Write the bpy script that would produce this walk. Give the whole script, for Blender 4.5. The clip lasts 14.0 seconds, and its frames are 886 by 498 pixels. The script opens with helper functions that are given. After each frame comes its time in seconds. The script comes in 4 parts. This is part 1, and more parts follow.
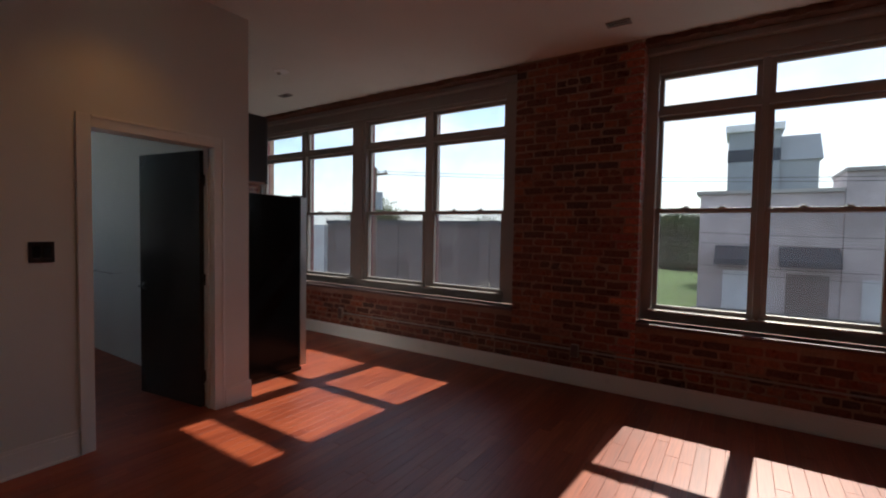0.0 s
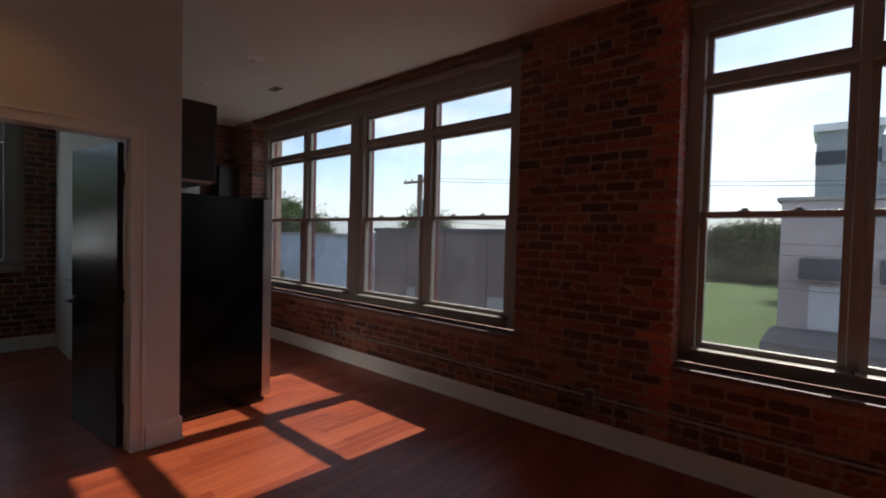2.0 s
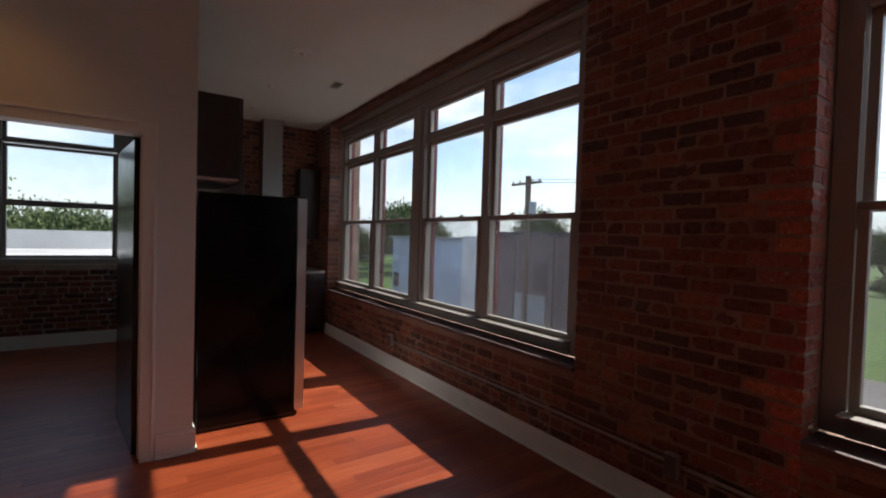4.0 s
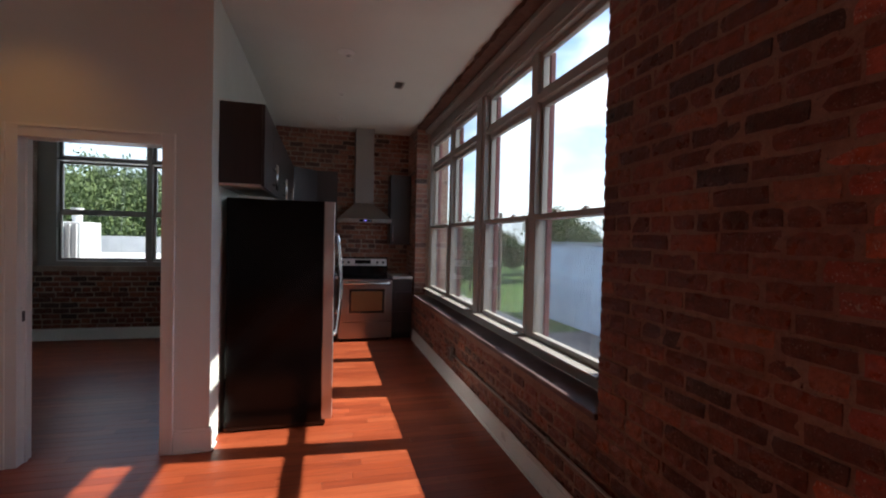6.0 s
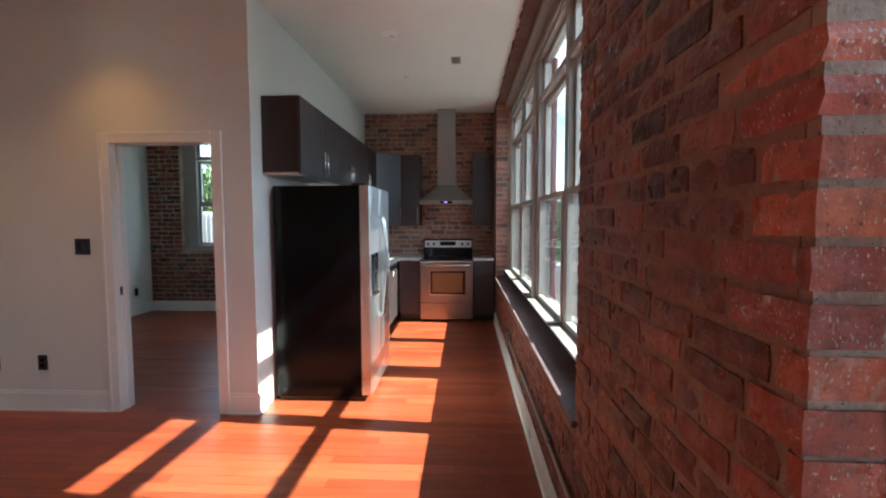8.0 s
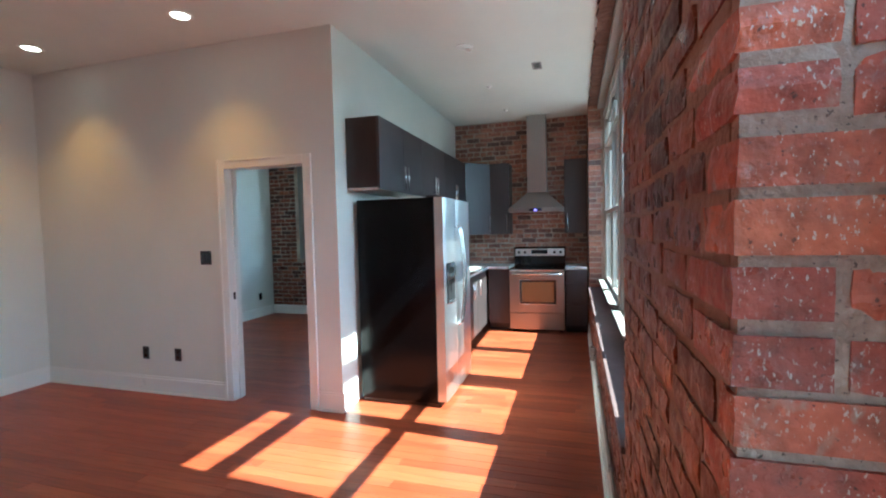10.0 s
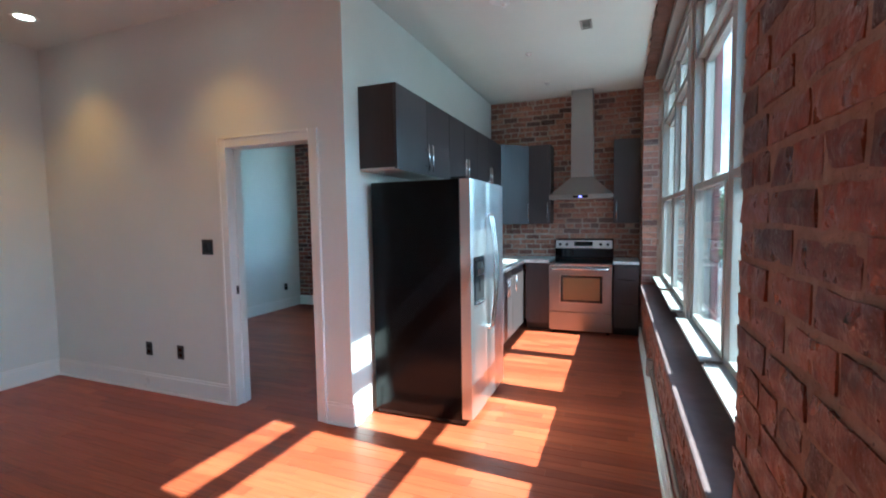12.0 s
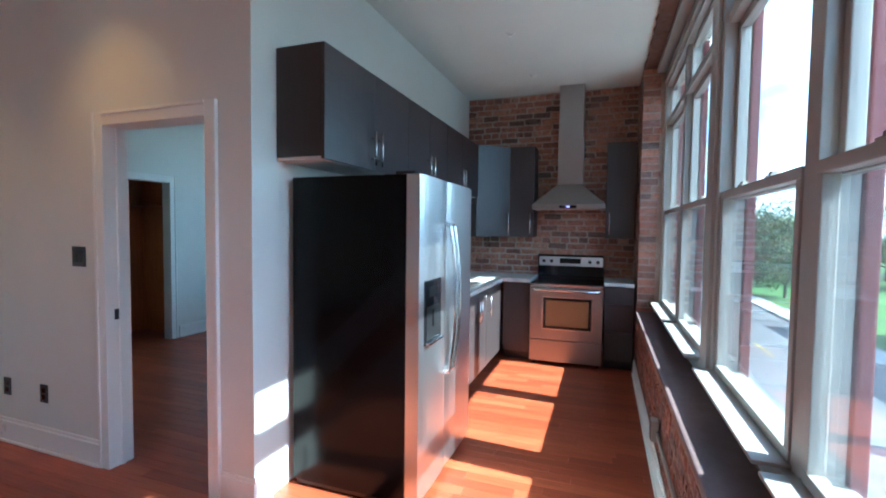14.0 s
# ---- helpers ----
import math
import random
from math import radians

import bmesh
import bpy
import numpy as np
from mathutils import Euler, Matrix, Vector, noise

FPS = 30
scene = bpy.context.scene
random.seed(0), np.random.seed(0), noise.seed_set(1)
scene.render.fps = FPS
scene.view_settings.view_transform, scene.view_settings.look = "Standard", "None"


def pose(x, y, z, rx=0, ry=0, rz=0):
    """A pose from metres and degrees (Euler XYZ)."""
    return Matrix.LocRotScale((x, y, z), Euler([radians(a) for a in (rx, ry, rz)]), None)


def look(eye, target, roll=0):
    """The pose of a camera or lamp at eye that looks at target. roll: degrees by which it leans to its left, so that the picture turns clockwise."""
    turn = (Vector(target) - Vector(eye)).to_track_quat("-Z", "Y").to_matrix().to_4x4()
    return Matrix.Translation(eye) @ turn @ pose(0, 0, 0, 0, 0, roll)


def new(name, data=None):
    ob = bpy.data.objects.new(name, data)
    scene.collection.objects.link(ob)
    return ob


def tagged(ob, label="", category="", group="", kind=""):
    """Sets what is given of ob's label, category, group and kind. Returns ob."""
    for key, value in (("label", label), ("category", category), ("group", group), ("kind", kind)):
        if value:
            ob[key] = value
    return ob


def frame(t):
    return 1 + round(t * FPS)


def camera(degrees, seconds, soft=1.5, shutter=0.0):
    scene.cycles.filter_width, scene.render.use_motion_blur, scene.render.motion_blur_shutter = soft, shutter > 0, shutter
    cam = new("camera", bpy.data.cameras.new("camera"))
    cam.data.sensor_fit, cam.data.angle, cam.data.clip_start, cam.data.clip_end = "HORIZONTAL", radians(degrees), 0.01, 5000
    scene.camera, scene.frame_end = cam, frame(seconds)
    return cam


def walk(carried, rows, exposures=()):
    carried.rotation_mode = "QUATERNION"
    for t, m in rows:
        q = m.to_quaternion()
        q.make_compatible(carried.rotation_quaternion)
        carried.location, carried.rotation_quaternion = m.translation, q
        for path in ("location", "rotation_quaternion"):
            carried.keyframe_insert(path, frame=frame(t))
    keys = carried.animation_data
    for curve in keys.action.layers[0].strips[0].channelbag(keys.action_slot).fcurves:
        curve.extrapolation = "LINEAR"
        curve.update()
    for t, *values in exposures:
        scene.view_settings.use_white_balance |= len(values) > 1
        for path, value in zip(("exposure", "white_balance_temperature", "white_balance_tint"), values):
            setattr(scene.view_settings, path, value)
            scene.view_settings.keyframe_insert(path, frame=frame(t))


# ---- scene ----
cam = camera(89.5, 14.0, soft=2.0)
PATH = [
    (0, (1.274, 1.68, 1.445), (0.171, 3.346, 1.36), 1.0),
    (0.5, (1.248, 1.919, 1.44), (0.138, 3.582, 1.374), 1.2),
    (1, (1.27, 2.202, 1.469), (0.112, 3.831, 1.395), 1.2),
    (1.5, (1.278, 2.473, 1.482), (0.056, 4.054, 1.411), 1.0),
    (2, (1.295, 2.724, 1.46), (-0.014, 4.235, 1.407), 1.4),
    (2.5, (1.254, 2.933, 1.45), (-0.137, 4.369, 1.414), 1.6),
    (3, (1.216, 3.136, 1.457), (-0.269, 4.475, 1.423), 2.1),
    (5.5, (1.23, 4.352, 1.465), (-0.648, 5.041, 1.42), 0.8),
    (6, (1.198, 4.625, 1.466), (-0.737, 5.131, 1.427), 1.3),
    (6.5, (1.202, 4.827, 1.463), (-0.764, 5.19, 1.402), 0.7),
    (7, (1.195, 5.036, 1.462), (-0.791, 5.256, 1.37), -0.0),
    (9.5, (1.046, 5.734, 1.487), (-0.89, 5.248, 1.372), -0.5),
    (10, (1.10, 5.716, 1.485), (-0.815, 5.145, 1.395), -1.3),
    (10.5, (1.064, 5.706, 1.484), (-0.818, 5.034, 1.412), -1.3),
    (11, (0.905, 5.722, 1.48), (-0.958, 5.003, 1.422), -1.5),
    (11.5, (0.739, 5.682, 1.486), (-1.118, 4.946, 1.385), -1.1),
    (12, (0.534, 5.629, 1.469), (-1.322, 4.897, 1.336), -0.9),
    (12.5, (0.307, 5.625, 1.47), (-1.547, 4.887, 1.33), -0.5),
    (13, (0.09, 5.599, 1.466), (-1.774, 4.88, 1.357), -0.2),
    (13.5, (-0.117, 5.559, 1.474), (-1.992, 4.871, 1.375), 0.4),
    (14, (-0.308, 5.552, 1.471), (-2.188, 4.875, 1.38), 0.7),
]
walk(cam, [(t, look(eye, target, roll)) for t, eye, target, roll in PATH],
     exposures=[(0.0, 0.5, 6500, 10), (3.0, 0.3, 6500, 11), (5.5, 0.95, 6300, 9), (6.5, 1.25, 6200, 7), (7.0, 1.55, 6100, 4), (9.3, 2.95, 5250, -12), (12.0, 2.78, 4800, -14), (14.0, 2.62, 4750, -10)])

# ---- light ----
SUN = Vector((0.075, 1.03, 1.0))
world = bpy.data.worlds.new("sky")
scene.world = world
world.use_nodes = True
wt = world.node_tree
sky = wt.nodes.new("ShaderNodeTexSky")
sky.sky_type, sky.sun_disc = 'NISHITA', False
sky.sun_elevation, sky.sun_rotation = radians(44), radians(4.2)
sky.air_density, sky.dust_density = 1.0, 0.4
co = wt.nodes.new("ShaderNodeTexCoord")
mp = wt.nodes.new("ShaderNodeMapping")
mp.inputs["Scale"].default_value = (1.5, 1.5, 5.0)
cl = wt.nodes.new("ShaderNodeTexNoise")
cl.inputs["Scale"].default_value, cl.inputs["Detail"].default_value = 2.2, 7.0
cr = wt.nodes.new("ShaderNodeValToRGB")
cr.color_ramp.elements[0].position, cr.color_ramp.elements[1].position = 0.43, 0.68
mx = wt.nodes.new("ShaderNodeMix")
mx.data_type = 'RGBA'
mx.inputs["B"].default_value = (6.0, 6.45, 6.8, 1)
wt.links.new(co.outputs["Generated"], mp.inputs["Vector"])
wt.links.new(mp.outputs[0], cl.inputs["Vector"])
wt.links.new(cl.outputs["Fac"], cr.inputs[0])
wt.links.new(cr.outputs[0], mx.inputs["Factor"])
wt.links.new(sky.outputs[0], mx.inputs["A"])
# summer haze low over the horizon
sp = wt.nodes.new("ShaderNodeSeparateXYZ")
hz = wt.nodes.new("ShaderNodeValToRGB")
hz.color_ramp.elements[0].position, hz.color_ramp.elements[0].color = 0.0, (0.9, 0.9, 0.9, 1)
hz.color_ramp.elements[1].position, hz.color_ramp.elements[1].color = 0.16, (0, 0, 0, 1)
mh = wt.nodes.new("ShaderNodeMix")
mh.data_type = 'RGBA'
mh.inputs["B"].default_value = (4.6, 5.3, 5.75, 1)
wt.links.new(co.outputs["Generated"], sp.inputs[0])
wt.links.new(sp.outputs["Z"], hz.inputs[0])
wt.links.new(hz.outputs[0], mh.inputs["Factor"])
wt.links.new(mx.outputs["Result"], mh.inputs["A"])
wt.links.new(mh.outputs["Result"], wt.nodes["Background"].inputs["Color"])
wt.nodes["Background"].inputs["Strength"].default_value = 0.15

sun = bpy.data.lights.new("sun", 'SUN')
sun.energy, sun.angle, sun.color = 5.0, radians(0.6), (1.0, 0.93, 0.82)
new("sun", sun).matrix_world = look(SUN * 10, (0, 0, 0))


# ---- materials ----
def material(name, col, rough=0.6, metal=0.0):
    m = bpy.data.materials.new(name)
    m.use_nodes = True
    b = m.node_tree.nodes["Principled BSDF"]
    b.inputs["Base Color"].default_value = (*col, 1)
    b.inputs["Roughness"].default_value = rough
    b.inputs["Metallic"].default_value = metal
    return m, m.node_tree, b


def node(nt, kind, **values):
    n = nt.nodes.new(kind)
    for key, value in values.items():
        n.inputs[key].default_value = value
    return n


def place_of(nt, scale=(1, 1, 1)):
    g = nt.nodes.new("ShaderNodeNewGeometry")
    m = node(nt, "ShaderNodeMapping", Scale=scale)
    nt.links.new(g.outputs["Position"], m.inputs["Vector"])
    return m.outputs[0]


def noise_of(nt, where, scale, detail=4.0):
    n = node(nt, "ShaderNodeTexNoise", Scale=scale, Detail=detail)
    nt.links.new(where, n.inputs["Vector"])
    return n.outputs["Fac"]


def ramp_of(nt, fac, stops):
    r = nt.nodes.new("ShaderNodeValToRGB")
    e = r.color_ramp.elements
    while len(e) < len(stops):
        e.new(0.5)
    for k, (p, c) in zip(e, stops):
        k.position, k.color = p, (*c, 1) if len(c) == 3 else c
    nt.links.new(fac, r.inputs[0])
    return r.outputs[0]


def mix_of(nt, fac, a, b, how='MIX'):
    m = nt.nodes.new("ShaderNodeMix")
    m.data_type, m.blend_type = 'RGBA', how
    for key, v in (("Factor", fac), ("A", a), ("B", b)):
        if isinstance(v, (int, float, tuple)):
            m.inputs[key].default_value = v if not isinstance(v, tuple) else (*v, 1)
        else:
            nt.links.new(v, m.inputs[key])
    return m.outputs["Result"]


def bump(nt, b, height, strength=0.3, distance=0.002):
    n = node(nt, "ShaderNodeBump", Strength=strength, Distance=distance)
    nt.links.new(height, n.inputs["Height"])
    nt.links.new(n.outputs[0], b.inputs["Normal"])


def grey(v):
    return (v, v, v)


def paint(name, col, rough=0.55, wear=0.08, relief=0.15):
    """Rolled or brushed paint: slow tone changes and a fine orange peel."""
    m, nt, b = material(name, col, rough)
    p = place_of(nt)
    c = mix_of(nt, 1.0, col, ramp_of(nt, noise_of(nt, p, 1.7, 5), [(0.3, grey(1 - wear)), (0.7, grey(1.0))]), 'MULTIPLY')
    nt.links.new(c, b.inputs["Base Color"])
    nt.links.new(ramp_of(nt, noise_of(nt, p, 6.0), [(0.3, grey(rough * 0.85)), (0.7, grey(min(1, rough * 1.15)))]), b.inputs["Roughness"])
    bump(nt, b, noise_of(nt, p, 220.0, 2), relief, 0.0015)
    return m


def brick_material(name, island, brightened=False, pale=False):
    """Old sealed brick; reveal variant: window light put into a brighter red, with more old paint left on it; pale:
    orange-pink kitchen bricks, lightened partly for the light there.
    """
    m, nt, b = material(name, (0.3, 0.1, 0.06), 0.5)
    p = place_of(nt)
    if island:
        rnd = nt.nodes.new("ShaderNodeNewGeometry").outputs["Random Per Island"]
    else:
        rnd = nt.nodes.new("ShaderNodeObjectInfo").outputs["Random"]
    if brightened:
        # these brighter reds carry the window light that falls on the reveal
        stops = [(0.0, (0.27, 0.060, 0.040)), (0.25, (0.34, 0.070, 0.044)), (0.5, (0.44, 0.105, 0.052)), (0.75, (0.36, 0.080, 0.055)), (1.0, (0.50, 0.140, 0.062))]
    elif pale:
        # paler tones: partly the bricks' own, partly light on that wall put in
        stops = [(0.0, (0.085, 0.045, 0.036)), (0.12, (0.17, 0.070, 0.048)), (0.35, (0.27, 0.100, 0.062)), (0.65, (0.35, 0.140, 0.085)), (0.9, (0.42, 0.185, 0.115)), (1.0, (0.36, 0.20, 0.145))]
    else:
        stops = [(0.0, (0.050, 0.020, 0.016)), (0.15, (0.085, 0.026, 0.018)), (0.33, (0.13, 0.034, 0.020)), (0.55, (0.18, 0.047, 0.025)),
                 (0.80, (0.24, 0.064, 0.032)), (0.94, (0.31, 0.095, 0.043)), (1.0, (0.25, 0.105, 0.070))]
    base = ramp_of(nt, rnd, stops)
    grain = ramp_of(nt, noise_of(nt, p, 34.0, 8), [(0.28, grey(0.55)), (0.5, grey(0.98)), (0.75, grey(1.3))])
    c = mix_of(nt, 1.0, base, grain, 'MULTIPLY')
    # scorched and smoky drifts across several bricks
    c = mix_of(nt, ramp_of(nt, noise_of(nt, p, 3.1, 4), [(0.48, grey(0)), (0.8, grey(0.2 if brightened else 0.5))]), c, (0.05, 0.02, 0.016))
    # pits
    c = mix_of(nt, ramp_of(nt, noise_of(nt, p, 120.0, 3), [(0.66, grey(0)), (0.72, grey(0.75))]), c, (0.03, 0.013, 0.010))
    # flecks of old whitewash in drifts, doubling as painted window glints
    drift = ramp_of(nt, noise_of(nt, p, 9.0, 6), [(0.42, grey(0)), (0.56, grey(1))])
    fleck = ramp_of(nt, noise_of(nt, place_of(nt, (1, 1, 0.6)), 210.0, 6), [(0.60, grey(0)), (0.66, grey(0.85 if brightened else 0.3))])
    c = mix_of(nt, mix_of(nt, 1.0, drift, fleck, 'MULTIPLY'), c, (0.60, 0.54, 0.48))
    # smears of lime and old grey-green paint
    chip = ramp_of(nt, noise_of(nt, place_of(nt, (1, 1, 0.7)), 34.0, 9), [(0.60, grey(0)), (0.70, grey(0.75 if brightened else 0.22))])
    patch = ramp_of(nt, noise_of(nt, p, 6.0, 4), [(0.46, grey(0)), (0.58, grey(1))])
    tone = mix_of(nt, ramp_of(nt, noise_of(nt, p, 14.0, 3), [(0.45, grey(0)), (0.6, grey(1))]), (0.45, 0.37, 0.31), (0.30, 0.33, 0.28))
    c = mix_of(nt, mix_of(nt, 1.0, chip, patch, 'MULTIPLY'), c, tone)
    nt.links.new(c, b.inputs["Base Color"])
    # a worn sealer: glossy in patches
    nt.links.new(ramp_of(nt, noise_of(nt, p, 16.0, 5), [(0.38, grey(0.26)), (0.66, grey(0.75))]), b.inputs["Roughness"])
    bump(nt, b, noise_of(nt, p, 75.0, 9), 0.85, 0.006)
    return m


def wood_floor(name, island):
    m, nt, b = material(name, (0.22, 0.06, 0.03), 0.25)
    if island:
        rnd = nt.nodes.new("ShaderNodeNewGeometry").outputs["Random Per Island"]
    else:
        rnd = nt.nodes.new("ShaderNodeObjectInfo").outputs["Random"]
    base = ramp_of(nt, rnd, [(0.0, (0.215, 0.040, 0.015)), (0.3, (0.265, 0.051, 0.018)), (0.7, (0.30, 0.062, 0.023)), (1.0, (0.35, 0.082, 0.031))])
    streak = noise_of(nt, place_of(nt, (90, 3.5, 1)), 1.0, 6)
    c = mix_of(nt, 1.0, base, ramp_of(nt, streak, [(0.3, grey(0.72)), (0.55, grey(1.03)), (0.75, grey(1.25))]), 'MULTIPLY')
    figure = noise_of(nt, place_of(nt, (14, 1.6, 1)), 1.0, 5)
    c = mix_of(nt, ramp_of(nt, figure, [(0.5, grey(0)), (0.75, grey(0.3))]), c, (0.11, 0.020, 0.009))
    nt.links.new(c, b.inputs["Base Color"])
    nt.links.new(ramp_of(nt, noise_of(nt, place_of(nt), 1.6, 3), [(0.2, grey(0.34)), (0.8, grey(0.41))]), b.inputs["Roughness"])
    bump(nt, b, streak, 0.04, 0.0006)
    b.inputs["Specular IOR Level"].default_value = 0.5
    return m


def brushed(name, col, rough, stretch):
    m, nt, b = material(name, col, rough, 1.0)
    n = noise_of(nt, place_of(nt, stretch), 1.0, 4)
    nt.links.new(ramp_of(nt, n, [(0.3, grey(rough * 0.92)), (0.7, grey(rough * 1.08))]), b.inputs["Roughness"])
    nt.links.new(mix_of(nt, 1.0, col, ramp_of(nt, n, [(0.3, grey(0.95)), (0.7, grey(1.0))]), 'MULTIPLY'), b.inputs["Base Color"])
    return m


def stained(name, col, rough, stretch=(60, 60, 4)):
    m, nt, b = material(name, col, rough)
    n = noise_of(nt, place_of(nt, stretch), 1.0, 6)
    nt.links.new(mix_of(nt, 1.0, col, ramp_of(nt, n, [(0.3, grey(0.85)), (0.7, grey(1.15))]), 'MULTIPLY'), b.inputs["Base Color"])
    bump(nt, b, n, 0.12, 0.0008)
    return m


def rough_stuff(name, dark, light, scale, rough=0.9, relief=0.4, distance=0.01):
    m, nt, b = material(name, light, rough)
    p = place_of(nt)
    big, small = noise_of(nt, p, scale * 0.12, 4), noise_of(nt, p, scale, 6)
    c = mix_of(nt, small, dark, light)
    c = mix_of(nt, 1.0, c, ramp_of(nt, big, [(0.3, grey(0.75)), (0.7, grey(1.15))]), 'MULTIPLY')
    nt.links.new(c, b.inputs["Base Color"])
    bump(nt, b, small, relief, distance)
    return m


def clear_glass():
    m = bpy.data.materials.new("window glass")
    m.use_nodes = True
    nt = m.node_tree
    nt.nodes.remove(nt.nodes["Principled BSDF"])
    out = nt.nodes["Material Output"]
    t, g = node(nt, "ShaderNodeBsdfTransparent"), node(nt, "ShaderNodeBsdfGlossy", Roughness=0.02)
    d = node(nt, "ShaderNodeBsdfDiffuse", Color=(0.6, 0.6, 0.58, 1))
    lw = node(nt, "ShaderNodeLayerWeight", Blend=0.5)
    pw, fr = nt.nodes.new("ShaderNodeMath"), nt.nodes.new("ShaderNodeMath")
    pw.operation, fr.operation = 'POWER', 'MULTIPLY_ADD'
    pw.inputs[1].default_value, fr.inputs[1].default_value, fr.inputs[2].default_value = 5.0, 0.9, 0.035
    nt.links.new(lw.outputs["Facing"], pw.inputs[0])
    nt.links.new(pw.outputs[0], fr.inputs[0])
    a, s = nt.nodes.new("ShaderNodeMixShader"), nt.nodes.new("ShaderNodeMixShader")
    dust = ramp_of(nt, noise_of(nt, place_of(nt, (1, 1, 1)), 5.0, 6), [(0.35, grey(0.005)), (0.8, grey(0.05))])
    nt.links.new(dust, a.inputs[0])
    nt.links.new(t.outputs[0], a.inputs[1])
    nt.links.new(d.outputs[0], a.inputs[2])
    nt.links.new(fr.outputs[0], s.inputs[0])
    nt.links.new(a.outputs[0], s.inputs[1])
    nt.links.new(g.outputs[0], s.inputs[2])
    nt.links.new(s.outputs[0], out.inputs[0])
    return m


def screen_mesh():
    m = bpy.data.materials.new("insect screen")
    m.use_nodes = True
    nt = m.node_tree
    nt.nodes.remove(nt.nodes["Principled BSDF"])
    t, d = node(nt, "ShaderNodeBsdfTransparent"), node(nt, "ShaderNodeBsdfDiffuse", Color=(0.33, 0.34, 0.38, 1))
    s = node(nt, "ShaderNodeMixShader")
    dust = ramp_of(nt, noise_of(nt, place_of(nt), 3.0, 5), [(0.3, grey(0.12)), (0.75, grey(0.24))])
    nt.links.new(dust, s.inputs[0])
    nt.links.new(t.outputs[0], s.inputs[1])
    nt.links.new(d.outputs[0], s.inputs[2])
    nt.links.new(s.outputs[0], nt.nodes["Material Output"].inputs[0])
    return m


def glowing(name, col, power):
    m, nt, b = material(name, (0.8, 0.8, 0.8), 0.5)
    b.inputs["Emission Color"].default_value = (*col, 1)
    b.inputs["Emission Strength"].default_value = power
    return m


WALL = paint("wall paint", (0.71, 0.725, 0.685), 0.6, 0.05)
CEIL = paint("ceiling paint", (0.71, 0.73, 0.68), 0.8, 0.05)
TRIM = paint("white trim gloss", (0.79, 0.805, 0.775), 0.32, 0.05, 0.05)
FRAME = paint("window frame taupe paint", (0.33, 0.31, 0.285), 0.42, 0.1, 0.08)
MAROON = paint("maroon outside paint", (0.16, 0.035, 0.04), 0.5, 0.25)
BRICK, BRICKS = brick_material("old brick", False), brick_material("old brick field", True)
# brick copy with the window's light in its colour, for reveal and corner
REVEAL = brick_material("brightened reveal brick", False, True)
PALE, PALES = brick_material("pale kitchen brick", False, pale=True), brick_material("pale kitchen brick field", True, pale=True)


def mortar_material(name, dark, light, stain):
    """Gritty lime mortar; stain: how strongly brick dust has browned it, in drifts."""
    m, nt, b = material(name, light, 0.9)
    p = place_of(nt)
    c = mix_of(nt, noise_of(nt, p, 45.0, 6), dark, light)
    c = mix_of(nt, ramp_of(nt, noise_of(nt, p, 2.4, 5), [(0.40, grey(stain)), (0.62, grey(0.05))]), c, (0.20, 0.085, 0.055))
    c = mix_of(nt, ramp_of(nt, noise_of(nt, p, 130.0, 4), [(0.64, grey(0)), (0.7, grey(0.8))]), c, (0.05, 0.035, 0.03))
    nt.links.new(c, b.inputs["Base Color"])
    bump(nt, b, noise_of(nt, p, 55.0, 8), 1.0, 0.010)
    return m


MORTAR = mortar_material("pale lime mortar", (0.25, 0.18, 0.14), (0.66, 0.56, 0.47), 0.5)
BROWN_MORTAR = mortar_material("brown stained mortar", (0.19, 0.115, 0.085), (0.45, 0.32, 0.25), 0.6)
PLANK, PLANKS = wood_floor("cherry plank", False), wood_floor("cherry plank field", True)
SEAM = material("dark seam", (0.03, 0.010, 0.006), 0.7)[0]
LEDGE = rough_stuff("brown painted ledge", (0.085, 0.053, 0.052), (0.165, 0.11, 0.108), 16.0, 0.6, 0.35, 0.006)
RUST = rough_stuff("rusty lintel edge", (0.05, 0.022, 0.016), (0.22, 0.10, 0.065), 25.0, 0.9, 1.0, 0.012)
STEEL = brushed("brushed steel", (0.76, 0.76, 0.76), 0.34, (3, 3, 0.6))
STEELH = brushed("brushed steel level", (0.37, 0.355, 0.345), 0.30, (2, 2, 2))
CHROME = material("satin chrome", (0.72, 0.72, 0.72), 0.18, 1.0)[0]
BLACKSIDE = paint("black textured enamel", (0.003, 0.003, 0.0035), 0.2, 0.2, 0.0)
BLACKSIDE.node_tree.nodes["Principled BSDF"].inputs["Specular IOR Level"].default_value = 0.22
BLACK = material("black plastic", (0.012, 0.012, 0.013), 0.35)[0]
GLOSSBLACK = material("black glass", (0.008, 0.008, 0.010), 0.06)[0]
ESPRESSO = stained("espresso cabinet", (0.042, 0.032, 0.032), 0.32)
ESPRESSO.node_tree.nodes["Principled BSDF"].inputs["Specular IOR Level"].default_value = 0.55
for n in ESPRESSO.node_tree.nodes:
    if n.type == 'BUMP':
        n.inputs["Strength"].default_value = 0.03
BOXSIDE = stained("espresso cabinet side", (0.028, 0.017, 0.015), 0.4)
MAPLE = paint("pale cabinet inside", (0.55, 0.52, 0.47), 0.5)
COUNTER = rough_stuff("pale speckled counter", (0.48, 0.47, 0.45), (0.66, 0.65, 0.62), 120.0, 0.25, 0.02)
DOORPAINT = paint("charcoal door paint", (0.035, 0.036, 0.038), 0.22, 0.15, 0.012)
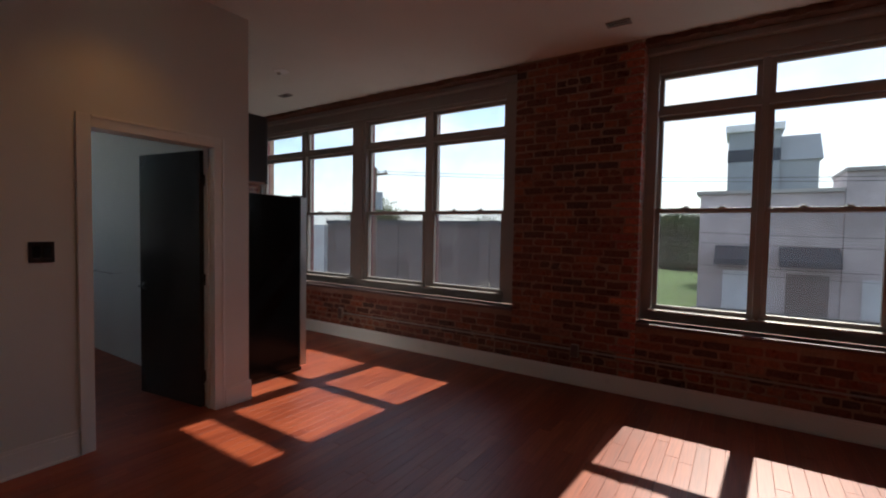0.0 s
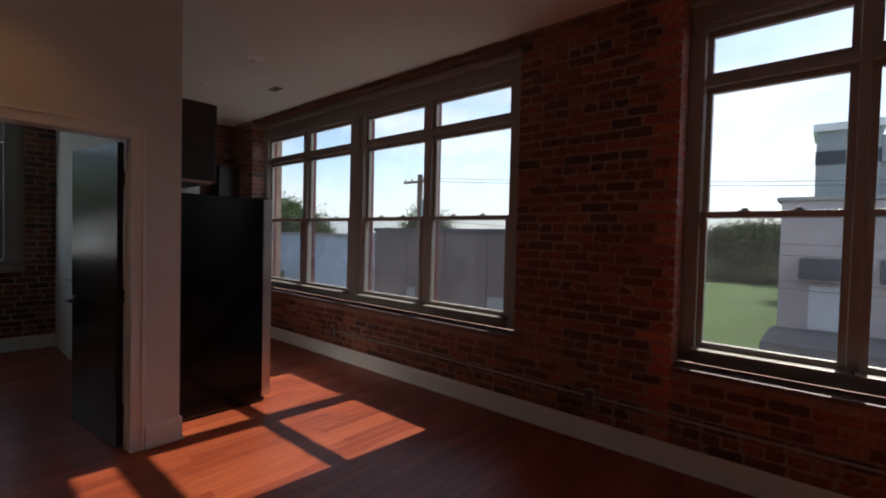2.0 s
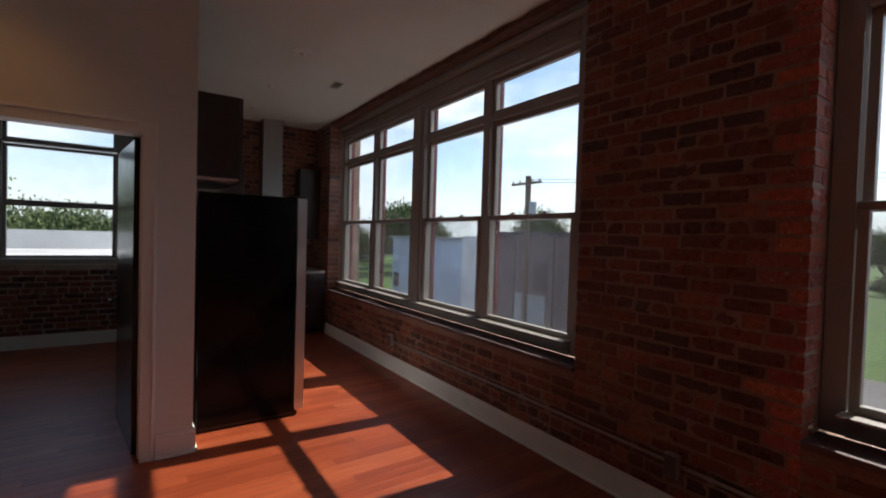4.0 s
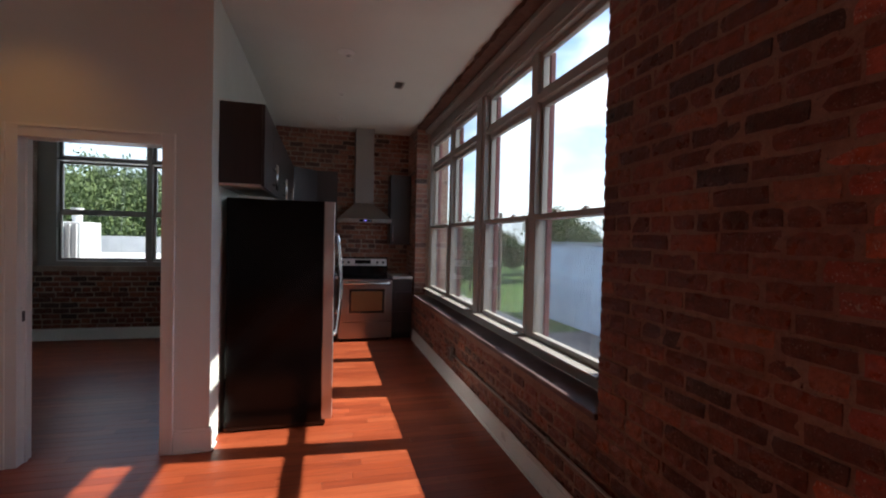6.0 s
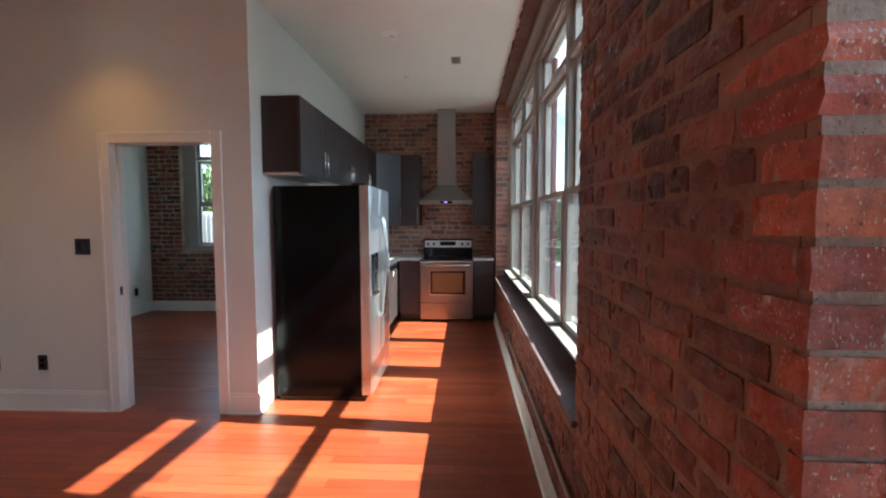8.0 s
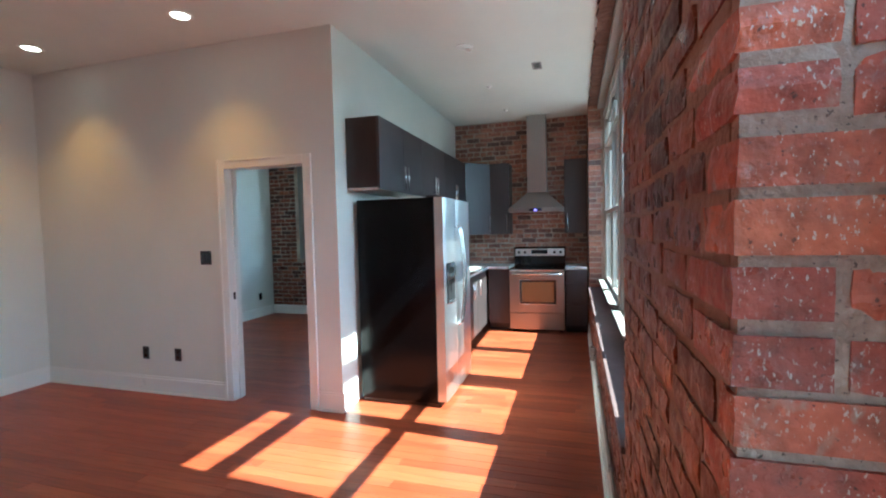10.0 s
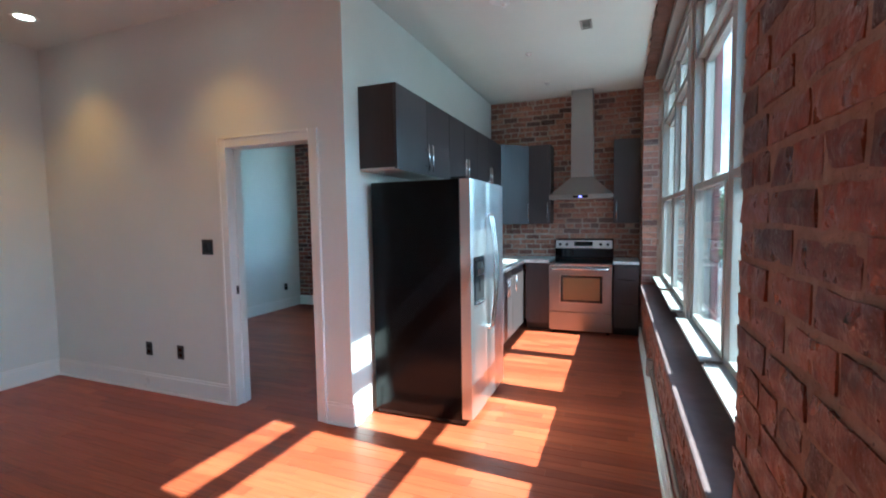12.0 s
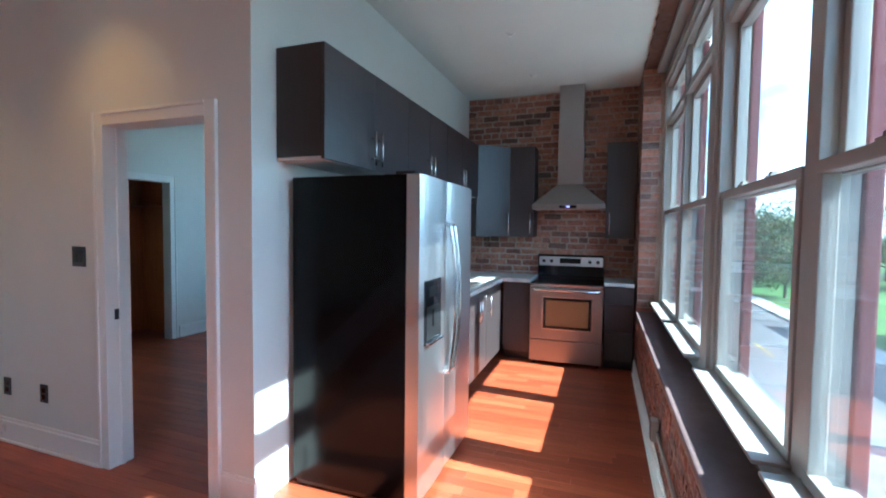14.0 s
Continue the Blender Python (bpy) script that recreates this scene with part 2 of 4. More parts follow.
# orange of the warm light inside the closet, put into the wood colour
CLOSET = stained("pine with warm light painted in", (0.48, 0.20, 0.07), 0.5, (40, 40, 3))
GLASS, SCREEN = clear_glass(), screen_mesh()
# base colour holds the orange reflection of the floor
OVENGLASS = material("oven glass", (0.24, 0.11, 0.045), 0.10)[0]
LAMPGLOW = glowing("warm lamp", (1.0, 0.88, 0.70), 1.6)
BLUELED = glowing("blue led", (0.18, 0.14, 1.0), 0.8)


# ---- builders ----
def box_in(bm, x0, x1, y0, y1, z0, z1, bevel=0.0):
    r = bmesh.ops.create_cube(bm, size=1)
    for v in r["verts"]:
        v.co = ((x0 + x1) / 2 + v.co.x * (x1 - x0), (y0 + y1) / 2 + v.co.y * (y1 - y0), (z0 + z1) / 2 + v.co.z * (z1 - z0))
    if bevel:
        edges = list({e for v in r["verts"] for e in v.link_edges})
        bmesh.ops.bevel(bm, geom=edges, offset=bevel, segments=2, affect='EDGES', profile=0.6)
    return bm


def box(x0, x1, y0, y1, z0, z1, bevel=0.0):
    return box_in(bmesh.new(), x0, x1, y0, y1, z0, z1, bevel)


def ring(x0, x1, z0, z1, w, y0, y1, bevel=0.003):
    """A flat rectangular frame round an opening."""
    bm = bmesh.new()
    for a, b, c, d in ((x0 - w, x1 + w, z0 - w, z0), (x0 - w, x1 + w, z1, z1 + w), (x0 - w, x0, z0, z1), (x1, x1 + w, z0, z1)):
        box_in(bm, a, b, y0, y1, c, d, bevel)
    return bm


def tube(points, r, seg=10):
    bm = bmesh.new()
    loops = []
    for i, p in enumerate(points):
        p = Vector(p)
        d = (Vector(points[min(i + 1, len(points) - 1)]) - Vector(points[max(i - 1, 0)])).normalized()
        side = d.cross(Vector((0.3, 0.2, 1)) if abs(d.z) < 0.9 else Vector((1, 0, 0))).normalized()
        up = side.cross(d)
        loops.append([bm.verts.new(p + r * (math.cos(a) * side + math.sin(a) * up)) for a in [2 * math.pi * k / seg for k in range(seg)]])
    for a, b in zip(loops, loops[1:]):
        for k in range(seg):
            bm.faces.new((a[k], a[(k + 1) % seg], b[(k + 1) % seg], b[k]))
    bm.faces.new(loops[0])
    bm.faces.new(loops[-1])
    bmesh.ops.recalc_face_normals(bm, faces=bm.faces)
    return bm


def disc(x, y, z0, z1, r, r2=None, seg=28):
    """An upright round body, r at the bottom and r2 at the top."""
    bm = bmesh.new()
    bmesh.ops.create_cone(bm, cap_ends=True, segments=seg, radius1=r, radius2=r if r2 is None else r2, depth=z1 - z0)
    bmesh.ops.translate(bm, verts=bm.verts, vec=(x, y, (z0 + z1) / 2))
    return bm


def turned(bm, m):
    bmesh.ops.transform(bm, matrix=m, verts=bm.verts)
    return bm


def link(name, bm, mat, smooth=False):
    me = bpy.data.meshes.new(name)
    bm.to_mesh(me)
    bm.free()
    me.materials.append(mat)
    if smooth:
        me.polygons.foreach_set("use_smooth", [True] * len(me.polygons))
    return new(name, me)


def part(name, bm, mat, parent, label="", smooth=False):
    ob = link(name, bm, mat, smooth)
    ob.parent = parent
    if parent.type == 'EMPTY' or parent.location.length:
        ob.matrix_parent_inverse = Matrix.Translation(-(parent.location if parent.parent is None else parent.location))
    if label:
        ob["label"] = label
    return ob


def thing(name, at, label, category, group="", kind=""):
    ob = new(name)
    ob.empty_display_size = 0.1
    ob.location = at
    return tagged(ob, label, category, group, kind)


def structure(name, bm, mat, label, category="wall"):
    return tagged(link(name, bm, mat), label, category, "", "structure")


def joined(name, pieces, mat, parent):
    """One mesh of many posed copies of small meshes."""
    vs, fs, n = [], [], 0
    for m, me in pieces:
        c = np.empty(len(me.vertices) * 3)
        me.vertices.foreach_get("co", c)
        a = np.array(m)
        c = c.reshape(-1, 3) @ a[:3, :3].T + a[:3, 3]
        vs.append(c)
        fs.extend([tuple(i + n for i in p.vertices) for p in me.polygons])
        n += len(c)
    me = bpy.data.meshes.new(name)
    me.from_pydata(np.concatenate(vs).tolist(), [], fs)
    me.materials.append(mat)
    ob = new(name, me)
    ob.parent = parent
    ob["kind"] = "stuff"
    return ob


def brick_mesh(length, height, seed, depth=0.03):
    """A worn brick: an uneven face at y = 0, looking towards -y, with crumbled edges and a body behind it."""
    rng = random.Random(seed)
    nx, nz = (6 if length > 0.15 else 3), 2
    bm = bmesh.new()
    grid = []
    for i in range(nx + 1):
        col = []
        for k in range(nz + 1):
            x, z = (i / nx - 0.5) * length, (k / nz - 0.5) * height
            edge = i in (0, nx) or k in (0, nz)
            y = rng.uniform(-0.0012, 0.0014) + (rng.uniform(0.001, 0.0045) if edge else 0)
            if i in (0, nx):
                x *= 1 - rng.uniform(-0.015, 0.05)
            if k in (0, nz):
                z *= 1 - rng.uniform(-0.08, 0.09)
            if i in (0, nx) and k in (0, nz) and rng.random() < 0.3:
                x, z, y = x * 0.97, z * 0.92, y + 0.003
            col.append(bm.verts.new((x, y, z)))
        grid.append(col)
    for i in range(nx):
        for k in range(nz):
            bm.faces.new((grid[i][k], grid[i + 1][k], grid[i + 1][k + 1], grid[i][k + 1]))
    rim = [grid[i][0] for i in range(nx + 1)] + [grid[nx][k] for k in range(1, nz + 1)] + [grid[i][nz] for i in range(nx - 1, -1, -1)] + [grid[0][k] for k in range(nz - 1, 0, -1)]
    back = [bm.verts.new((v.co.x, depth, v.co.z)) for v in rim]
    for a in range(len(rim)):
        b = (a + 1) % len(rim)
        bm.faces.new((rim[b], rim[a], back[a], back[b]))
    me = bpy.data.meshes.new("brick")
    bm.to_mesh(me)
    bm.free()
    me.materials.append(BRICK)
    return me


COURSE = 0.0722
STRETCHERS = [brick_mesh(0.2, 0.057, 10 + i) for i in range(12)]
HEADERS = [brick_mesh(0.097, 0.057, 40 + i) for i in range(8)]
QUOINS = [brick_mesh(0.2, 0.057, 60 + i, 0.097) for i in range(4)]
QUOIN_HEADERS = [brick_mesh(0.097, 0.057, 70 + i, 0.16) for i in range(4)]


def lay_bricks(rng, origin, rz, u0, u1, z0, z1, holes=(), ends=None, lead=None, tail=None):
    """Poses and meshes of the bricks of one face, in common bond. u runs along the face, to the right for who looks at it.
    ends: filled with how deep the end bricks of each course reach round the corner; lead, tail: how much to leave free for such bricks."""
    out, turn = [], Matrix.Rotation(radians(rz), 4, 'Z')
    for row in range(int((z1 - z0) / COURSE)):
        z = z0 + (row + 0.5) * COURSE
        cuts = sorted((a, b) for a, b, c, d in holes if c < z + 0.03 and d > z - 0.03)
        spans, at = [], u0
        for a, b in cuts:
            if a - at > 0.04:
                spans.append((at, a))
            at = max(at, b)
        at += lead.get(round(z, 2), (0, 0))[1] if lead else 0
        stop = u1 - (tail.get(round(z, 2), (0, 0))[0] if tail else 0)
        if stop - at > 0.04:
            spans.append((at, stop))
        heads = row % 6 == 3
        size = 0.097 if heads else 0.2
        for a, b in spans:
            u = a
            first = True
            while u < b - 0.03:
                full = size * (0.5 if first and row % 2 and not heads else 1) if not heads else size * (0.75 if first and row % 12 == 3 else 1)
                w = min(full * rng.uniform(0.90, 1.06), b - u)
                if b - (u + w) < 0.045:
                    w = b - u
                first = False
                me = rng.choice(HEADERS if w < 0.14 else STRETCHERS)
                if ends is not None and (u < u0 + 0.001 or u + w > u1 - 0.001):
                    me = rng.choice(QUOIN_HEADERS if w < 0.14 else QUOINS)
                    was = ends.get(round(z, 2), (0, 0))
                    deep = (0.16 if w < 0.14 else 0.097) + 0.013
                    ends[round(z, 2)] = (deep, was[1]) if u < u0 + 0.001 else (was[0], deep)
                base = 0.097 if w < 0.14 else 0.2
                tilt = Matrix.Rotation(rng.uniform(-0.022, 0.022), 4, 'Y') @ Matrix.Rotation(rng.uniform(-0.012, 0.012), 4, 'Z')
                at3 = Vector(origin) + turn @ Vector((u + w / 2, rng.uniform(-0.002, 0.0025), z + rng.uniform(-0.005, 0.005)))
                out.append((Matrix.Translation(at3) @ turn @ tilt @ Matrix.Diagonal((w / base, 1, rng.uniform(0.90, 1.10), 1)), me))
                u += w + 0.014
    return out


SKINNED = {}


def skinned(me, mat):
    """The same piece in another material."""
    key = (me.name, mat.name)
    if key not in SKINNED:
        SKINNED[key] = me.copy()
        SKINNED[key].materials.clear()
        SKINNED[key].materials.append(mat)
    return SKINNED[key]


def brick_up(wall, pieces, near, most=300, skin=BRICK, field=BRICKS):
    """The pieces nearest to a spot of the plan become bricks of their own; the rest is one joined part."""
    near = Vector(near)
    pieces.sort(key=lambda p: (p[0].translation - near).length)
    for m, me in pieces[:most]:
        ob = new("brick", me if skin is BRICK else skinned(me, skin))
        ob.parent = wall
        ob.matrix_basis = m
    if len(pieces) > most:
        joined("brickwork", pieces[most:], field, wall)


# ---- the rooms ----
XD, YK, XB, YW, YG, ZC, YS = -2.11, 3.875, -5.90, 5.88, 6.13, 3.12, 0.49
XE, YOUT, BED_S = 5.6, 6.36, 0.33
GROUND = -4.6
rng = random.Random(7)

structure("ceiling", box(XB - 0.3, XE + 0.1, -0.6, YOUT, ZC, ZC + 0.12), CEIL, "plain off-white painted ceiling with small fixtures", "ceiling")
structure("wall_south", box(XD - 0.12, XE, YS - 0.12, YS, 0, ZC), WALL, "plain off-white painted living room wall")
structure("wall_east", box(XE, XE + 0.12, YS, YOUT, 0, ZC), WALL, "plain off-white painted end wall")
DOOR_Y0, DOOR_Y1, DOOR_Z = 2.80, 3.58, 2.045
bm = box(XD - 0.12, XD, YS, DOOR_Y0 - 0.02, 0, ZC)
box_in(bm, XD - 0.12, XD, DOOR_Y1 + 0.02, YK, 0, ZC)
box_in(bm, XD - 0.12, XD, DOOR_Y0 - 0.02, DOOR_Y1 + 0.02, DOOR_Z + 0.02, ZC)
structure("wall_door", bm, WALL, "off-white painted wall with a doorway to the bedroom")
structure("wall_kitchen", box(XB, XD - 0.12, YK - 0.12, YK, 0, ZC), WALL, "off-white painted wall behind the kitchen units")
CLO0, CLO1 = -4.52, -3.72
bm = box(XB, CLO0, BED_S - 0.12, BED_S, 0, ZC)
box_in(bm, CLO1, XD - 0.12, BED_S - 0.12, BED_S, 0, ZC)
box_in(bm, CLO0, CLO1, BED_S - 0.12, BED_S, 2.03, ZC)
structure("wall_bedroom", bm, WALL, "off-white painted bedroom wall with a closet doorway")
bm = box(CLO0 - 0.25, CLO1 + 0.25, -0.60, -0.52, 0, ZC)
box_in(bm, CLO0 - 0.33, CLO0 - 0.25, -0.60, BED_S - 0.12, 0, ZC)
box_in(bm, CLO1 + 0.25, CLO1 + 0.33, -0.60, BED_S - 0.12, 0, ZC)
structure("wall_closet", bm, CLOSET, "pine closet lining with warm light painted in")
shelf = thing("closet_shelf", (-4.12, -0.3, 1.72), "pine closet shelf on a plain cleat, warm light painted in", "shelf")
part("board", box(CLO0 - 0.24, CLO1 + 0.24, -0.515, -0.12, 1.72, 1.745, 0.002), CLOSET, shelf)
part("cleat", box(CLO0 - 0.24, CLO1 + 0.24, -0.515, -0.49, 1.65, 1.718, 0.002), CLOSET, shelf)

# brick wall with the windows
WIN_L, WIN_R = (-5.22, -0.65), (0.54, 4.10)
bm = box(WIN_L[1] + 0.0055, WIN_R[0] - 0.030, YW + 0.0055, YOUT, 0, ZC)
pier = structure("wall_pier", bm, BROWN_MORTAR, "old red brick pier between the windows")
part("reveal_mortar", box(WIN_R[0] - 0.030, WIN_R[0] - 0.0055, YW + 0.0075, YOUT, 0, ZC), MORTAR, pier, "pale mortar of the window reveal")
ends = {}
pieces = lay_bricks(rng, (0, YW, 0), 0, WIN_L[1], WIN_R[0], 0, ZC, (), ends)
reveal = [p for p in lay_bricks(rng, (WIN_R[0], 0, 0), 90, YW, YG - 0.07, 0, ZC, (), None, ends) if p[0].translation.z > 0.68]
pieces += [p for p in lay_bricks(rng, (WIN_L[1], 0, 0), -90, -(YG - 0.07), -YW, 0, ZC, (), None, None, ends) if p[0].translation.z > 0.68]
PIER_BRICKS = pieces
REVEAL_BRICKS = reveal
aprons = []
for name, (a, b), near in (("wall_apron_kitchen", WIN_L, (-2.2, 6, 0.4)), ("wall_apron_living", (WIN_R[0], XE), (1.5, 6, 0.4))):
    x0 = XB if name == "wall_apron_kitchen" else a
    top = 0.625
    bm = box(x0, b if name == "wall_apron_kitchen" else XE, YW + 0.0055, YOUT, 0, top)
    w = structure(name, bm, BROWN_MORTAR, "old red brick wall below the windows")
    aprons.append((w, lay_bricks(rng, (0, YW, 0), 0, x0, b if name == "wall_apron_kitchen" else XE, 0, top), near))
end_l = structure("wall_window_end", box(XB, WIN_L[0] - 0.008, YW + 0.0055, YOUT, 0.625, ZC), MORTAR, "old red brick wall end beside the kitchen window")
ends = {}
end_bricks = lay_bricks(rng, (0, YW, 0), 0, XB, WIN_L[0], 0.625, ZC, (), ends)
end_bricks += [p for p in lay_bricks(rng, (WIN_L[0], 0, 0), 90, YW, YG - 0.07, 0.625, ZC, (), None, ends) if p[0].translation.z > 0.68]
end_r = structure("wall_window_east", box(WIN_R[1] + 0.008, XE, YW + 0.0055, YOUT, 0.625, ZC), MORTAR, "old red brick wall past the living room window")
east_bricks = lay_bricks(rng, (0, YW, 0), 0, WIN_R[1], XE, 0.625, ZC)

# brick end wall, with the bedroom window
BW0, BW1, BWZ = 0.86, 3.48, 1.0
bm = box(XB - 0.30, XB - 0.0075, BW1, YOUT, 0, ZC)
box_in(bm, XB - 0.30, XB - 0.0075, -0.6, BW0, 0, ZC)
box_in(bm, XB - 0.30, XB - 0.0075, BW0, BW1, 0, BWZ)
box_in(bm, XB - 0.30, XB - 0.0075, BW0, BW1, 2.98, ZC)
back = structure("wall_back", bm, MORTAR, "old red brick end wall of kitchen and bedroom")
back_bricks = lay_bricks(rng, (XB, 0, 0), 90, YK, YW + 0.0, 0.66, ZC)
bed_bricks = lay_bricks(rng, (XB, 0, 0), 90, BED_S, YK - 0.12, 0, ZC, [(BW0, BW1, BWZ, 2.98)])

for a, b, name in ((WIN_L[0], WIN_L[1], "ledge"), (WIN_R[0], WIN_R[1], "ledge")):
    structure(name, box(a, b, YW - 0.012, YG - 0.055, 0.627, 0.66, 0.008), LEDGE, "brown painted masonry ledge under the window", "window ledge")
for a, b in (WIN_L, WIN_R):
    bm = box(a, b, YW + 0.01, YG - 0.09, 3.07, ZC - 0.002)
    bmesh.ops.subdivide_edges(bm, edges=[e for e in bm.edges if abs(e.verts[0].co.x - e.verts[1].co.x) > 1], cuts=70)
    for v in bm.verts:
        if v.co.y < YW + 0.02:
            v.co.y += rng.uniform(-0.012, 0.012)
            if v.co.z < 3.08:
                v.co.z += rng.uniform(-0.008, 0.012)
    structure("lintel", bm, RUST, "rough rusty brown lintel edge above the window", "lintel")


# ---- windows ----
Z_BOT, Z_RAIL, Z_MAIN, Z_TR, Z_TOP = 0.805, 1.655, 2.455, 2.585, 2.82


def sash_pane(win, x0, x1, z0, z1, y, frame_name, low):
    part(frame_name, ring(x0, x1, z0, z1, 0.038, y - 0.022, y + 0.022, 0.004), FRAME, win)
    g = part("pane", box(x0 - 0.004, x1 + 0.004, y - 0.003, y + 0.003, z0 - 0.004, z1 + 0.004), GLASS, win)
    g.visible_shadow = False
    if low:
        s = part("insect_screen", box(x0 - 0.01, x1 + 0.01, y + 0.045, y + 0.047, z0 - 0.01, z1 + 0.01), SCREEN, win, "grey insect screen outside the lower sash")
        s.visible_shadow = False


def window(name, span, panes, label, split):
    """A bank of double-hung sashes with transom lights over them; panes: the glass widths along x."""
    a, b = span
    win = thing(name, (a, YG, 0.66), label, "window", "", "structure")
    part("casing_left", box(a, panes[0][0] - 0.042, 6.085, 6.20, 0.662, 3.07, 0.004), FRAME, win)
    part("casing_right", box(panes[-1][1] + 0.042, b, 6.085, 6.20, 0.662, 3.07, 0.004), FRAME, win)
    x0, x1 = panes[0][0] - 0.04, panes[-1][1] + 0.04
    bm = box(x0, x1, 6.085, 6.20, Z_TOP + 0.042, 3.07, 0.004)
    box_in(bm, x0, x1, 6.065, 6.085, Z_TOP + 0.075, Z_TOP + 0.10, 0.004)
    box_in(bm, a, b, 6.0, 6.085, 3.02, 3.068, 0.006)
    part("head_casing", bm, FRAME, win)
    part("apron_board", box(x0, x1, 6.075, 6.20, 0.662, Z_BOT - 0.052, 0.003), FRAME, win)
    for i, (p, q) in enumerate(panes):
        l = panes[i - 1][1] + 0.06 if i else x0
        part("sill", box(p - 0.055, q + 0.055, 5.998, 6.22, Z_BOT - 0.050, Z_BOT - 0.036, 0.005), FRAME, win, "narrow taupe window sill nosing")
        if i:
            lo, hi = panes[i - 1][1] + 0.040, p - 0.040
            bm = box(lo, hi, 6.102 if i != split else 6.085, 6.20, Z_BOT - 0.052, Z_TOP + 0.042, 0.004)
            if hi - lo > 0.15:
                box_in(bm, lo + 0.05, hi - 0.05, 6.066, 6.086, Z_BOT - 0.052, Z_TOP + 0.042, 0.004)
            part("mullion", bm, FRAME, win)
            part("outside_mullion", box(lo - 0.012, hi + 0.012, 6.205, 6.245, Z_BOT - 0.06, Z_TOP + 0.05, 0.006), MAROON, win, "maroon painted outside mullion")
        part("transom_bar", box(p - 0.041, q + 0.041, 6.100, 6.20, Z_MAIN + 0.040, Z_TR - 0.040, 0.004), FRAME, win)
        sash_pane(win, p, q, Z_TR, Z_TOP, 6.15, "transom_sash", False)
        sash_pane(win, p, q, Z_RAIL + 0.012, Z_MAIN, 6.165, "upper_sash", False)
        sash_pane(win, p, q, Z_BOT, Z_RAIL - 0.022, 6.118, "lower_sash", True)
        for k in (0.3, 0.7):
            u = p + (q - p) * k
            bm = box(u - 0.03, u + 0.03, 6.098, 6.135, Z_RAIL + 0.017, Z_RAIL + 0.024, 0.003)
            box_in(bm, u - 0.012, u + 0.022, 6.104, 6.125, Z_RAIL + 0.024, Z_RAIL + 0.036, 0.004)
            part("sash_lock", bm, FRAME, win)
    for u in (x0 - 0.055, x1 + 0.005):
        part("outside_casing", box(u, u + 0.05, 6.205, 6.245, Z_BOT - 0.06, Z_TOP + 0.05, 0.006), MAROON, win, "maroon painted outside casing")
    return win


window("window_1", WIN_L, [(-5.12, -4.24), (-4.07, -3.18), (-2.85, -1.96), (-1.785, -0.90)], "bank of taupe double-hung windows above the kitchen ledge", 2)
window("window_2", WIN_R, [(0.67, 1.345), (1.475, 2.15), (2.48, 3.155), (3.285, 3.96)], "bank of taupe double-hung windows in the living room", 2)


def spun(bm):
    """A part made along x, for the wall that runs along y: x becomes y, and y grows to -x."""
    return turned(bm, Matrix(((0, -1, 0, 0), (1, 0, 0, 0), (0, 0, 1, 0), (0, 0, 0, 1))))


win3 = thing("window_3", (XB - 0.15, BW0, BWZ), "taupe double-hung bedroom windows in a brick opening", "window", "", "structure")
bw = [(1.12, 2.13), (2.26, 3.27)]
O = 6.0
part("casing_left", spun(box(BW0, 1.08, O, O + 0.15, BWZ, 2.98, 0.004)), FRAME, win3)
part("casing_right", spun(box(3.31, BW1, O, O + 0.15, BWZ, 2.98, 0.004)), FRAME, win3)
part("mullion", spun(box(2.168, 2.222, O, O + 0.15, BWZ, 2.98, 0.004)), FRAME, win3)
for p, q in bw:
    part("sill", spun(box(p - 0.04, q + 0.04, O - 0.02, O + 0.15, BWZ, 1.068, 0.004)), FRAME, win3)
    part("head_casing", spun(box(p - 0.04, q + 0.04, O, O + 0.15, 2.862, 2.98, 0.004)), FRAME, win3)
    part("transom_bar", spun(box(p - 0.04, q + 0.04, O, O + 0.15, 2.448, 2.472, 0.004)), FRAME, win3)
    for z0, z1, y, nm in ((1.108, 1.70, O + 0.06, "lower_sash"), (1.775, 2.40, O + 0.09, "upper_sash"), (2.512, 2.82, O + 0.075, "transom_sash")):
        part(nm, spun(ring(p, q, z0, z1, 0.037, y - 0.02, y + 0.02, 0.004)), FRAME, win3)
        g = part("pane", spun(box(p - 0.004, q + 0.004, y - 0.003, y + 0.003, z0 - 0.004, z1 + 0.004)), GLASS, win3)
        g.visible_shadow = False


# ---- doors and trim ----
def skirting(x0, x1, y0, y1, face, high=0.14):
    """Baseboard with a stepped cap; face: the way it looks."""
    dx, dy = face
    bm = box(x0, x1, y0, y1, 0.001, high, 0.002)
    t = 0.006
    cx0, cx1, cy0, cy1 = x0, x1, y0, y1
    if dx > 0: cx1 -= t
    if dx < 0: cx0 += t
    if dy > 0: cy1 -= t
    if dy < 0: cy0 += t
    box_in(bm, cx0, cx1, cy0, cy1, high, high + 0.022, 0.003)
    if dx: box_in(bm, x1 if dx > 0 else x0 - 0.012, x1 + 0.012 if dx > 0 else x0, y0, y1, 0.001, 0.018, 0.004)
    else: box_in(bm, x0, x1, y1 if dy > 0 else y0 - 0.012, y1 + 0.012 if dy > 0 else y0, 0.001, 0.018, 0.004)
    structure("baseboard", bm, TRIM, "white painted baseboard with a stepped cap", "baseboard")


